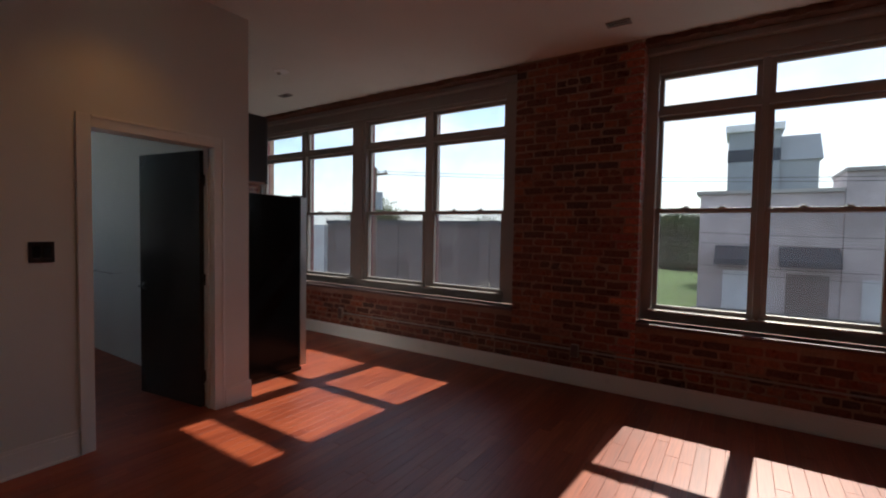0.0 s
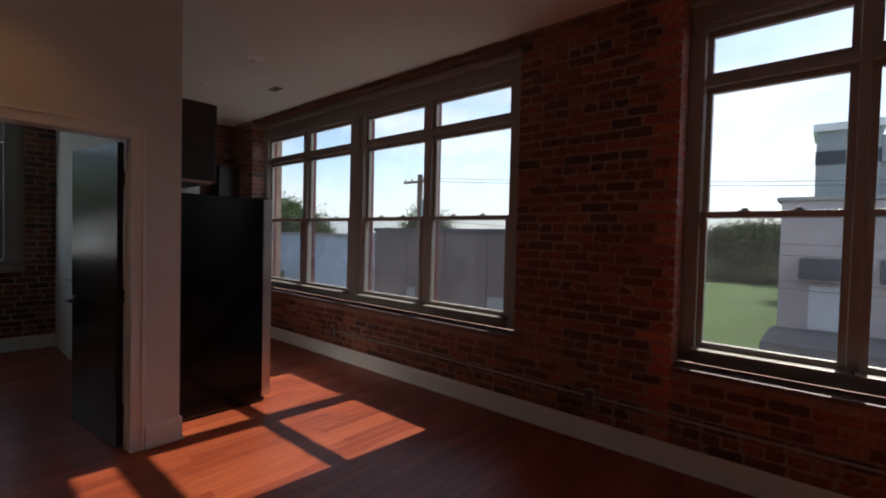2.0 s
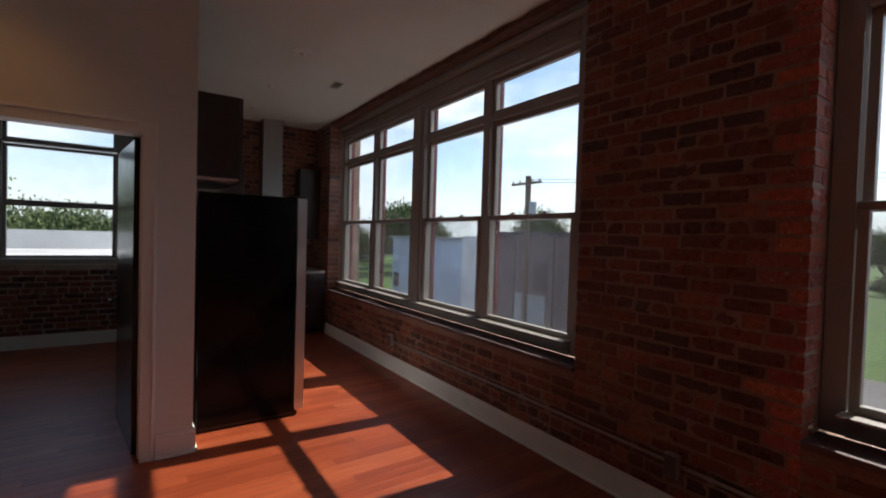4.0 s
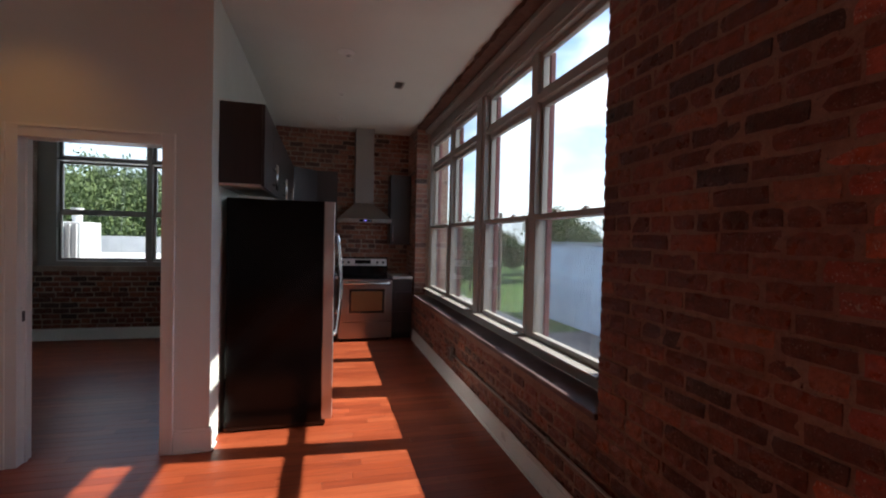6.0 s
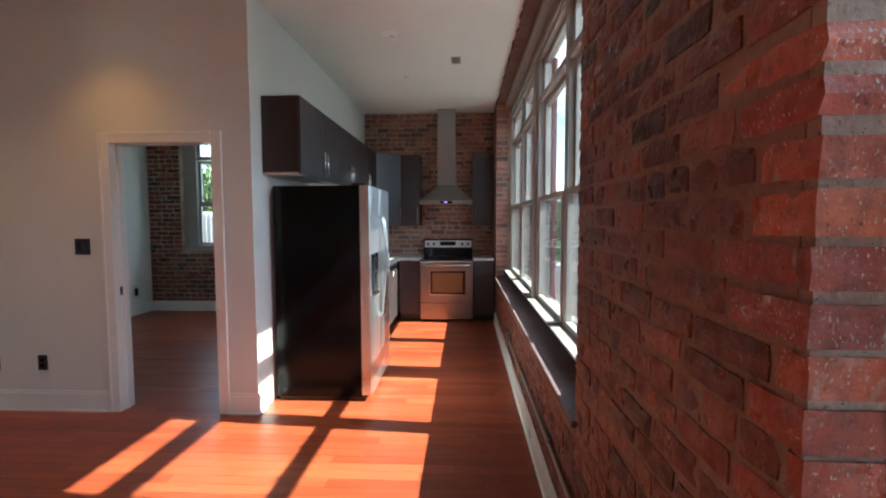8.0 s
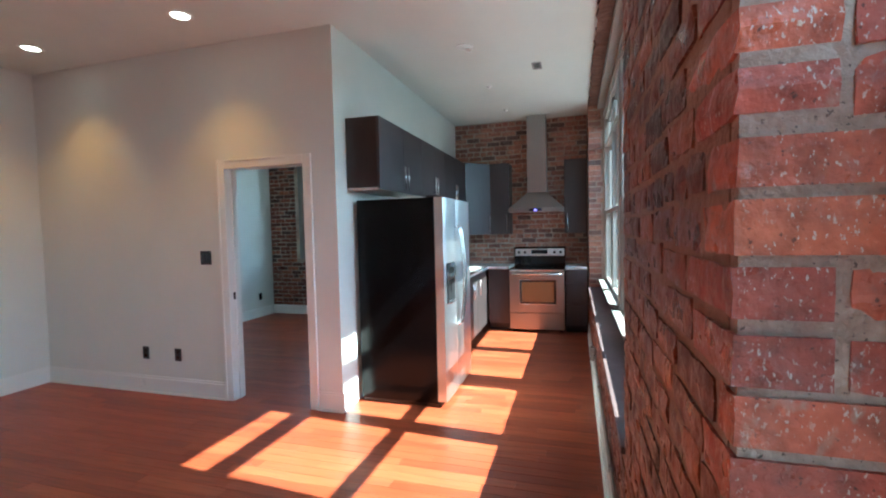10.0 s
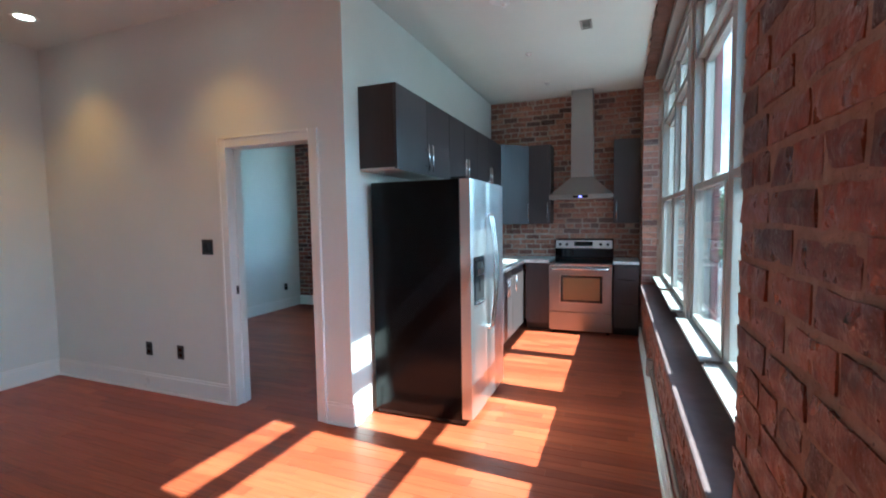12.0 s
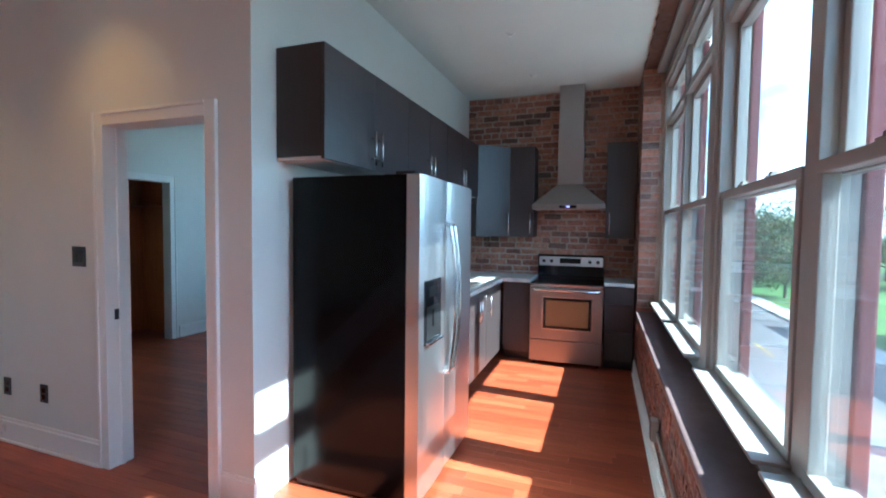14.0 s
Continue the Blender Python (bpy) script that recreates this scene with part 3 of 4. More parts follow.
skirting(XD + 0.001, XD + 0.016, YS + 0.016, DOOR_Y0 - 0.085, (1, 0))
skirting(XD + 0.001, XD + 0.016, DOOR_Y1 + 0.085, YK + 0.016, (1, 0))
skirting(XD - 0.11, XD + 0.001, YK + 0.001, YK + 0.016, (0, 1))
skirting(XD + 0.016, XE, YS + 0.001, YS + 0.016, (0, 1))
skirting(XB + 0.66, XE, YW - 0.016, YW - 0.001, (0, -1), 0.135)
skirting(XB + 0.016, CLO0 - 0.09, BED_S + 0.001, BED_S + 0.016, (0, 1))
skirting(CLO1 + 0.09, XD - 0.12, BED_S + 0.001, BED_S + 0.016, (0, 1))
skirting(XB + 0.001, XB + 0.016, BED_S + 0.016, YK - 0.12, (1, 0))


def casing(axis, wall_at, side, a, b, top, label):
    """Three casing boards round an opening on one face of a wall, with a raised outer bead."""
    w = 0.078
    for u0, u1, z0, z1, bead in ((a - w, a, 0.001, top + w, (a - w, a - w + 0.018, 0.001, top + w)), (b, b + w, 0.001, top + w, (b + w - 0.018, b + w, 0.001, top + w)),
                                 (a, b, top, top + w, (a, b, top + w - 0.018, top + w))):
        n0, n1 = sorted((wall_at + side * 0.001, wall_at + side * 0.015))
        k0, k1 = sorted((wall_at + side * 0.015, wall_at + side * 0.022))
        c, d, e, f = bead
        bm = box(n0, n1, u0, u1, z0, z1, 0.002) if axis == "x" else box(u0, u1, n0, n1, z0, z1, 0.002)
        box_in(bm, *((k0, k1, c, d) if axis == "x" else (c, d, k0, k1)), e, f, 0.002)
        structure("trim", bm, TRIM, label, "door casing")


casing("x", XD, 1, DOOR_Y0, DOOR_Y1, DOOR_Z, "white painted door casing with a raised bead")
casing("x", XD - 0.12, -1, DOOR_Y0, DOOR_Y1, DOOR_Z, "white painted door casing with a raised bead")
casing("y", BED_S, 1, CLO0 + 0.02, CLO1 - 0.02, 2.01, "white painted closet door casing")
bm = box(XD - 0.121, XD + 0.002, DOOR_Y0 - 0.019, DOOR_Y0, 0.001, DOOR_Z)
box_in(bm, XD - 0.121, XD + 0.002, DOOR_Y1, DOOR_Y1 + 0.019, 0.001, DOOR_Z)
box_in(bm, XD - 0.121, XD + 0.002, DOOR_Y0 - 0.019, DOOR_Y1 + 0.019, DOOR_Z, DOOR_Z + 0.019)
box_in(bm, XD - 0.078, XD - 0.06, DOOR_Y0, DOOR_Y0 + 0.011, 0.001, DOOR_Z)
box_in(bm, XD - 0.078, XD - 0.06, DOOR_Y1 - 0.011, DOOR_Y1, 0.001, DOOR_Z)
structure("trim", bm, TRIM, "white painted door jamb with a stop", "door jamb")
bm = box(CLO0, CLO0 + 0.02, BED_S - 0.122, BED_S + 0.002, 0.001, 2.01)
box_in(bm, CLO1 - 0.02, CLO1, BED_S - 0.122, BED_S + 0.002, 0.001, 2.01)
box_in(bm, CLO0 + 0.02, CLO1 - 0.02, BED_S - 0.122, BED_S + 0.002, 2.01, 2.03)
structure("trim", bm, TRIM, "white painted closet jamb", "door jamb")

leaf_pose = pose(XD - 0.125, DOOR_Y1 - 0.006, 0, 0, 0, 188)
door = thing("door_1", leaf_pose.translation, "charcoal slab door standing open into the bedroom", "door", "", "structure")
part("leaf", turned(box(0.004, 0.77, -0.0, 0.036, 0.008, 2.03, 0.003), leaf_pose), DOORPAINT, door)
for side in (-1, 1):
    y = -0.0 if side < 0 else 0.036
    bm = turned(disc(0, 0, 0, 0.012, 0.032), Matrix.Translation((0.70, y + (0.0 if side > 0 else 0.0), 0.93)) @ Matrix.Rotation(radians(-90 * side), 4, 'X'))
    for piece in (tube([(0.70, y, 0.93), (0.70, y + side * 0.05, 0.93)], 0.009), tube([(0.70, y + side * 0.05, 0.93), (0.66, y + side * 0.052, 0.93), (0.59, y + side * 0.05, 0.93)], 0.010)):
        me = bpy.data.meshes.new("t")
        piece.to_mesh(me)
        piece.free()
        bm.from_mesh(me)
        bpy.data.meshes.remove(me)
    part("door_handle", turned(bm, leaf_pose), BLACK, door, "black lever door handle", True)
for z in (0.25, 1.02, 1.80):
    bm = turned(disc(0, 0, z - 0.045, z + 0.045, 0.008), leaf_pose)
    part("hinge", bm, BLACK, door, "black butt hinge")
structure("strike_plate", box(XD - 0.075, XD - 0.035, DOOR_Y0 - 0.001, DOOR_Y0 + 0.003, 0.90, 0.965, 0.001), BLACK, "black door strike plate on the jamb", "strike plate")
d2 = thing("door_2", (CLO1 - 0.03, BED_S + 0.03, 0), "charcoal closet door standing open against the wall", "door", "", "structure")
part("leaf", box(CLO1 + 0.01, CLO1 + 0.74, BED_S + 0.045, BED_S + 0.081, 0.008, 2.0, 0.003), DOORPAINT, d2)


# ---- kitchen ----
def bar_handle(parent, x, y, z, length, out, upright=True):
    """A bar pull on two posts; out: the way it stands off its door."""
    ox, oy = out[0] * 0.032, out[1] * 0.032
    h = length / 2
    bm = tube([(x + ox, y + oy, z - h), (x + ox, y + oy, z + h)], 0.006)
    for k in (-0.6, 0.6):
        piece = tube([(x, y, z + k * h), (x + ox, y + oy, z + k * h)], 0.0045, 8)
        me = bpy.data.meshes.new("t")
        piece.to_mesh(me)
        piece.free()
        bm.from_mesh(me)
        bpy.data.meshes.remove(me)
    part("handle", bm, CHROME, parent, "satin chrome bar handle", True)


def wall_cabinet(x0, x1, split, z0=1.826, z1=2.423):
    """A wall unit over the counter with one pair of slab doors that look to +y."""
    c = thing("wall_cabinet", ((x0 + x1) / 2, YK, z0), "espresso wall cabinet with two slab doors", "cabinet", "wall cabinets along the kitchen wall")
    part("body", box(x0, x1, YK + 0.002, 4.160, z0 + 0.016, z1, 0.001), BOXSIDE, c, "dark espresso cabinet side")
    part("bottom", box(x0 + 0.002, x1 - 0.002, YK + 0.002, 4.155, z0, z0 + 0.0155), MAPLE, c, "pale laminate cabinet bottom")
    for a, b, hx in ((x0, split - 0.0015, split - 0.042), (split + 0.0015, x1, split + 0.042)):
        d = part("door", box(a + 0.001, b - 0.001, 4.161, 4.181, z0 + 0.002, z1 - 0.001, 0.002), ESPRESSO, c)
        bar_handle(d, hx, 4.181, z0 + 0.135, 0.21, (0, 1))
    return c


wall_cabinet(-3.34, -2.29, -2.83)
wall_cabinet(-4.20, -3.343, -3.77)
wall_cabinet(-5.27, -4.203, -4.66)

# diagonal corner cabinet and its neighbours on the brick wall
CZ0, CZ1 = 1.385, 2.44
corner = thing("corner_cabinet", (-5.6, 4.1, CZ0), "espresso corner wall cabinet with a diagonal door", "cabinet")
bm = bmesh.new()
plan = [(XB + 0.012, YK + 0.002), (-5.275, YK + 0.002), (-5.275, 4.15), (-5.60, 4.475), (XB + 0.012, 4.475)]
low, high = [bm.verts.new((*p, CZ0)) for p in plan], [bm.verts.new((*p, CZ1)) for p in plan]
bm.faces.new(low[::-1])
bm.faces.new(high)
for i in range(5):
    bm.faces.new((low[i], low[(i + 1) % 5], high[(i + 1) % 5], high[i]))
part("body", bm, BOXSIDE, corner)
diag = Matrix.Translation((-5.4375, 4.3125, 0)) @ Matrix.Rotation(radians(-45), 4, 'Z')
d = part("door", turned(box(-0.225, 0.225, 0.001, 0.020, CZ0 + 0.002, CZ1 - 0.002, 0.002), diag), ESPRESSO, corner)
hp = diag @ Vector((-0.19, 0.020, 0))
bar_handle(d, hp.x, hp.y, CZ0 + 0.16, 0.24, (0.707, 0.707))
for y0, y1, hy in ((4.48, 4.772, 4.735), (5.56, 5.868, 5.60)):
    c = thing("wall_cabinet", (XB + 0.15, (y0 + y1) / 2, CZ0), "narrow espresso wall cabinet beside the range hood", "cabinet", "wall cabinets beside the hood")
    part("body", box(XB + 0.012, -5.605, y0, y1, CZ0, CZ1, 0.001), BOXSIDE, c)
    d = part("door", box(-5.604, -5.584, y0 + 0.001, y1 - 0.001, CZ0 + 0.001, CZ1 - 0.001, 0.002), ESPRESSO, c)
    bar_handle(d, -5.584, hy, CZ0 + 0.16, 0.24, (1, 0))

# base units
def base_cabinet(x0, x1, y0, y1, face, doors, label, group="base cabinets"):
    c = thing("base_cabinet", ((x0 + x1) / 2, (y0 + y1) / 2, 0), label, "cabinet", group)
    kick = 0.06
    fx, fy = face
    part("body", box(x0 if fx <= 0 else x0, x1 - (0.021 if fx else 0), y0, y1 - (0.021 if fy else 0), 0.10, 0.885, 0.001), BOXSIDE, c)
    part("plinth", box(x0, x1 - (0.08 if fx else 0), y0, y1 - (0.08 if fy else 0), 0.001, 0.098), BLACK, c, "black recessed plinth")
    for a, b, z0, z1, hu, hz in doors:
        if fy:
            d = part("door", box(a + 0.0015, b - 0.0015, y1 - 0.020, y1, z0, z1, 0.002), ESPRESSO, c)
            if hu is not None: bar_handle(d, hu, y1, hz, 0.20, (0, 1))
        else:
            d = part("door", box(x1 - 0.020, x1, a + 0.0015, b - 0.0015, z0, z1, 0.002), ESPRESSO, c)
            if hu is not None: bar_handle(d, x1, hu, hz, 0.20, (1, 0))
    return c


BY = 4.47
base_cabinet(-5.26, -4.62, YK + 0.002, BY, (0, 1), [(-5.24, -4.62, 0.105, 0.88, -4.68, 0.70)], "espresso base cabinet beside the corner under the counter")
base_cabinet(-4.617, -3.97, YK + 0.002, BY, (0, 1), [(-4.617, -4.295, 0.105, 0.88, -4.335, 0.70), (-4.292, -3.97, 0.105, 0.88, -4.252, 0.70)], "espresso sink base cabinet with two doors")
base_cabinet(XB + 0.012, -5.28, 4.492, 4.795, (1, 0), [(4.495, 4.795, 0.105, 0.88, None, 0)], "espresso base cabinet between the corner and the stove")
base_cabinet(XB + 0.012, -5.28, 5.572, YW - 0.02, (1, 0), [(5.572, 5.86, 0.70, 0.88, None, 0), (5.572, 5.86, 0.41, 0.695, None, 0), (5.572, 5.86, 0.105, 0.405, None, 0)], "espresso drawer base cabinet beside the stove")
dish = thing("dishwasher", (-3.66, 4.2, 0), "black dishwasher under the counter beside the fridge", "dishwasher")
part("body", box(-3.967, -3.37, YK + 0.01, BY - 0.02, 0.10, 0.88, 0.002), BLACK, dish)
dd = part("door", box(-3.964, -3.373, BY - 0.019, BY + 0.006, 0.11, 0.76, 0.004), GLOSSBLACK, dish)
part("control_panel", box(-3.964, -3.373, BY - 0.019, BY + 0.010, 0.765, 0.88, 0.004), BLACK, dish)
part("plinth", box(-3.967, -3.37, YK + 0.01, BY - 0.07, 0.001, 0.098), BLACK, dish)
counter = thing("worktop", (-4.6, 4.2, 0.888), "pale speckled worktop with a sink, on the base cabinets", "worktop")
bm = box(XB + 0.012, -4.78, YK + 0.002, BY + 0.02, 0.887, 0.925, 0.004)
box_in(bm, -4.20, -3.36, YK + 0.002, BY + 0.02, 0.887, 0.925, 0.004)
box_in(bm, -4.78, -4.20, YK + 0.002, YK + 0.13, 0.887, 0.925, 0.002)
box_in(bm, -4.78, -4.20, BY - 0.06, BY + 0.02, 0.887, 0.925, 0.002)
box_in(bm, XB + 0.012, -5.26, BY + 0.02, 4.797, 0.887, 0.925, 0.004)
part("slab", bm, COUNTER, counter)
bm = ring(-4.75, -4.23, 0, 0.33, 0.03, 0, 0.004, 0.0)
part("sink_rim", turned(bm, Matrix.Translation((0, YK + 0.148, 0.929)) @ Matrix.Rotation(radians(-90), 4, 'X') @ Matrix.Diagonal((1, 1, -1, 1))), CHROME, counter, "stainless sink rim")
bm = bmesh.new()
for a, b, c2, d3, e, f in ((-4.75, -4.23, YK + 0.145, YK + 0.48, 0.72, 0.725), (-4.755, -4.75, YK + 0.145, YK + 0.48, 0.72, 0.924), (-4.23, -4.225, YK + 0.145, YK + 0.48, 0.72, 0.924),
                          (-4.75, -4.23, YK + 0.14, YK + 0.145, 0.72, 0.924), (-4.75, -4.23, YK + 0.48, YK + 0.485, 0.72, 0.924)):
    box_in(bm, a, b, c2, d3, e, f)
part("sink_bowl", bm, CHROME, counter, "stainless sink bowl")
c2 = thing("worktop", (-5.58, 5.72, 0.888), "short pale speckled worktop between stove and brick wall", "worktop")
part("slab", box(XB + 0.012, -5.26, 5.568, YW - 0.018, 0.887, 0.925, 0.004), COUNTER, c2)

# refrigerator
FX0, FX1, FY0, FYB, FH = -3.285, -2.372, 3.915, 4.605, 1.745
fridge = thing("refrigerator", ((FX0 + FX1) / 2, 4.25, 0), "stainless side-by-side refrigerator with black textured sides", "refrigerator")
part("body", box(FX0, FX1, FY0, FYB, 0.035, FH, 0.006), BLACKSIDE, fridge, "black textured cabinet")
part("plinth_grille", box(FX0 + 0.01, FX1 - 0.01, FY0 + 0.02, FYB + 0.03, 0.012, 0.034), BLACK, fridge)
for x in (FX1 - 0.03, FX0 + 0.03):
    part("foot", turned(disc(0, 0, -0.012, 0.012, 0.022), Matrix.Translation((x, FYB + 0.012, 0.0225)) @ Matrix.Rotation(radians(90), 4, 'Y')), BLACK, fridge, "black levelling roller")
    part("hinge_cover", box(x - 0.025, x + 0.025, FYB - 0.06, FYB + 0.05, FH + 0.001, FH + 0.016, 0.004), BLACK, fridge)
SPLIT = -2.775
DZ0, DZ1 = 0.055, FH - 0.002
DF = FYB + 0.088


def fridge_door(x0, x1):
    """A door slab whose front bows out a little across its width."""
    bm = bmesh.new()
    n = 8
    rows = []
    for i in range(n + 1):
        u = i / n
        x = x0 + (x1 - x0) * u
        y = DF - 0.010 * (2 * u - 1) ** 4
        rows.append([bm.verts.new((x, FYB + 0.006, DZ0)), bm.verts.new((x, y, DZ0)), bm.verts.new((x, y, DZ1)), bm.verts.new((x, FYB + 0.006, DZ1))])
    for p, q in zip(rows, rows[1:]):
        for k in range(4):
            bm.faces.new((p[k], p[(k + 1) % 4], q[(k + 1) % 4], q[k]))
    bm.faces.new(rows[0])
    bm.faces.new(rows[-1])
    bmesh.ops.recalc_face_normals(bm, faces=bm.faces)
    return bm


fz = part("freezer_door", fridge_door(SPLIT + 0.002, FX1), STEEL, fridge)
fr = part("fridge_door", fridge_door(FX0, SPLIT - 0.002), STEEL, fridge)
for d, x in ((fz, SPLIT + 0.035), (fr, SPLIT - 0.035)):
    pts = [(x, DF - 0.005, 1.50), (x, DF + 0.022, 1.492)]
    for i in range(15):
        u = i / 14
        pts.append((x, DF + 0.030 + 0.034 * math.sin(math.pi * u), 1.48 - 0.83 * u))
    pts += [(x, DF + 0.022, 0.638), (x, DF - 0.005, 0.63)]
    part("handle", tube(pts, 0.0125, 12), CHROME, d, "bowed satin chrome handle", True)
disp = part("dispenser", box(-2.665, -2.425, DF - 0.014, DF + 0.004, 0.86, 1.20, 0.006), GLOSSBLACK, fz, "black ice and water dispenser")
part("niche", box(-2.645, -2.445, DF + 0.0042, DF + 0.006, 0.885, 1.06, 0.001), BLACK, disp)
part("tray", box(-2.655, -2.435, DF + 0.004, DF + 0.026, 0.862, 0.876, 0.004), CHROME, disp, "chrome drip tray edge")
part("display", box(-2.61, -2.48, DF + 0.0042, DF + 0.006, 1.11, 1.16, 0.001), BLACK, disp)
part("paddle", box(-2.57, -2.52, DF + 0.006, DF + 0.016, 0.95, 1.04, 0.004), BLACK, disp)

# range
SX, SY0, SY1 = -5.215, 4.803, 5.563
stove = thing("stove", (-5.55, 5.18, 0), "stainless electric range with a black glass cooktop", "stove")
part("body", box(XB + 0.02, SX - 0.045, SY0, SY1, 0.03, 0.885, 0.004), BLACKSIDE, stove, "black range body")
part("cooktop", box(XB + 0.085, SX - 0.002, SY0 - 0.002, SY1 + 0.002, 0.887, 0.902, 0.004), GLOSSBLACK, stove, "black glass cooktop")
part("front_trim", box(SX - 0.04, SX + 0.006, SY0, SY1, 0.862, 0.886, 0.004), CHROME, stove, "steel cooktop edge")
od = part("oven_door", box(SX - 0.044, SX, SY0 + 0.003, SY1 - 0.003, 0.285, 0.858, 0.006), STEELH, stove)
part("window_rim", turned(ring(SY0 + 0.175, SY1 - 0.145, 0.435, 0.715, 0.028, 0, 0.006, 0.002), Matrix(((0, 1, 0, SX), (1, 0, 0, 0), (0, 0, 1, 0), (0, 0, 0, 1)))), GLOSSBLACK, od)
part("oven_window", box(SX + 0.0005, SX + 0.004, SY0 + 0.176, SY1 - 0.146, 0.436, 0.714), OVENGLASS, od, "oven glass with the floor's orange reflection painted in")
part("window_edge", turned(ring(SY0 + 0.147, SY1 - 0.117, 0.407, 0.743, 0.008, 0, 0.005, 0.001), Matrix(((0, 1, 0, SX), (1, 0, 0, 0), (0, 0, 1, 0), (0, 0, 0, 1)))), CHROME, od, "thin bright edge round the oven glass")
pts = [(SX - 0.002, SY0 + 0.05, 0.825), (SX + 0.04, SY0 + 0.05, 0.828), (SX + 0.05, SY0 + 0.07, 0.828), (SX + 0.05, SY1 - 0.07, 0.828), (SX + 0.04, SY1 - 0.05, 0.828), (SX - 0.002, SY1 - 0.05, 0.825)]
part("handle", tube(pts, 0.013), CHROME, od, "satin chrome oven handle bar", True)
part("drawer", box(SX - 0.044, SX - 0.002, SY0 + 0.003, SY1 - 0.003, 0.045, 0.278, 0.006), STEELH, stove)
for y in (SY0 + 0.05, SY1 - 0.05):
    part("foot", disc(SX - 0.08, y, 0.001, 0.03, 0.018), BLACK, stove)
bg = bmesh.new()
prof = [(XB + 0.02, 0.903), (XB + 0.085, 0.903), (XB + 0.082, 1.03), (XB + 0.070, 1.155), (XB + 0.055, 1.175), (XB + 0.02, 1.175)]
l, r = [bg.verts.new((x, SY0 + 0.002, z)) for x, z in prof], [bg.verts.new((x, SY1 - 0.002, z)) for x, z in prof]
bg.faces.new(l)
bg.faces.new(r[::-1])
for i in range(6):
    bg.faces.new((l[i], r[i], r[(i + 1) % 6], l[(i + 1) % 6]))
bmesh.ops.recalc_face_normals(bg, faces=bg.faces)
guard = part("backguard", bg, GLOSSBLACK, stove, "black backguard")
slope = Matrix.Translation((XB + 0.080, 0, 1.095)) @ Matrix.Rotation(radians(-5.5), 4, 'Y')
part("control_panel", turned(box(-0.004, 0.004, SY0 + 0.015, SY1 - 0.015, -0.052, 0.058, 0.003), slope), STEEL, guard, "brushed steel control panel")
part("display", turned(box(0.004, 0.007, 5.06, 5.30, -0.022, 0.040, 0.001), slope), GLOSSBLACK, guard)
for y in (SY0 + 0.07, SY0 + 0.16, SY1 - 0.16, SY1 - 0.07):
    part("knob", turned(disc(0, 0, 0.0, 0.026, 0.021, 0.017, 18), slope @ Matrix.Translation((0.004, y, 0.002)) @ Matrix.Rotation(radians(90), 4, 'Y')), BLACK, guard, "black knob", True)
for x, y, rr in ((-5.40, 5.00, 0.10), (-5.40, 5.37, 0.085), (-5.66, 5.00, 0.075), (-5.66, 5.37, 0.10)):
    part("burner_ring", disc(x, y, 0.9022, 0.9030, rr), BLACKSIDE, stove)

# hood
HX = -5.38
hood = thing("range_hood", (-5.6, 5.17, 1.70), "stainless chimney range hood with a blue light", "range hood")
bm = bmesh.new()
b4 = [bm.verts.new(p) for p in ((XB + 0.015, 4.785, 1.755), (HX, 4.785, 1.755), (HX, 5.552, 1.755), (XB + 0.015, 5.552, 1.755))]
t4 = [bm.verts.new(p) for p in ((XB + 0.015, 5.03, 1.995), (-5.63, 5.03, 1.995), (-5.63, 5.305, 1.995), (XB + 0.015, 5.305, 1.995))]
bm.faces.new(b4[::-1])
bm.faces.new(t4)
for i in range(4):
    bm.faces.new((b4[i], b4[(i + 1) % 4], t4[(i + 1) % 4], t4[i]))
part("canopy", bm, STEELH, hood)
part("rim", box(XB + 0.015, HX + 0.002, 4.783, 5.554, 1.70, 1.754, 0.003), STEELH, hood)
part("chimney", box(XB + 0.015, -5.632, 5.033, 5.302, 1.997, ZC - 0.002, 0.002), STEELH, hood)
part("lower_sleeve", box(XB + 0.014, -5.628, 5.029, 5.306, 1.997, 2.55, 0.002), STEELH, hood)
part("control_strip", box(HX + 0.0025, HX + 0.006, 5.08, 5.26, 1.712, 1.742, 0.001), GLOSSBLACK, hood)
part("indicator", box(HX + 0.0065, HX + 0.009, 5.15, 5.19, 1.720, 1.734, 0.001), BLUELED, hood, "glowing blue indicator")
part("filter", box(XB + 0.06, HX - 0.04, 4.84, 5.50, 1.694, 1.699, 0.001), CHROME, hood)

# ---- small fixtures ----
def wall_plate(name, y, z, w, h, label, slots):
    p = thing(name, (XD, y, z), label, "wall plate")
    part("plate", box(XD + 0.001, XD + 0.007, y - w / 2, y + w / 2, z - h / 2, z + h / 2, 0.002), BLACK, p)
    for sy, sz, sw, sh in slots:
        part("rocker" if name == "light_switch" else "socket", box(XD + 0.007, XD + 0.010, y + sy - sw / 2, y + sy + sw / 2, z + sz - sh / 2, z + sz + sh / 2, 0.001), GLOSSBLACK, p)


wall_plate("light_switch", 2.555, 1.275, 0.118, 0.122, "black two-gang light switch plate on the wall", [(-0.024, 0, 0.034, 0.068), (0.024, 0, 0.034, 0.068)])
for y in (1.80, 2.185):
    wall_plate("power_outlet", y, 0.378, 0.074, 0.118, "black power outlet on the wall above the baseboard", [(0, 0.022, 0.034, 0.030), (0, -0.022, 0.034, 0.030)])
o = thing("power_outlet", (-5.54, BED_S, 0.36), "black power outlet on the bedroom wall", "wall plate")
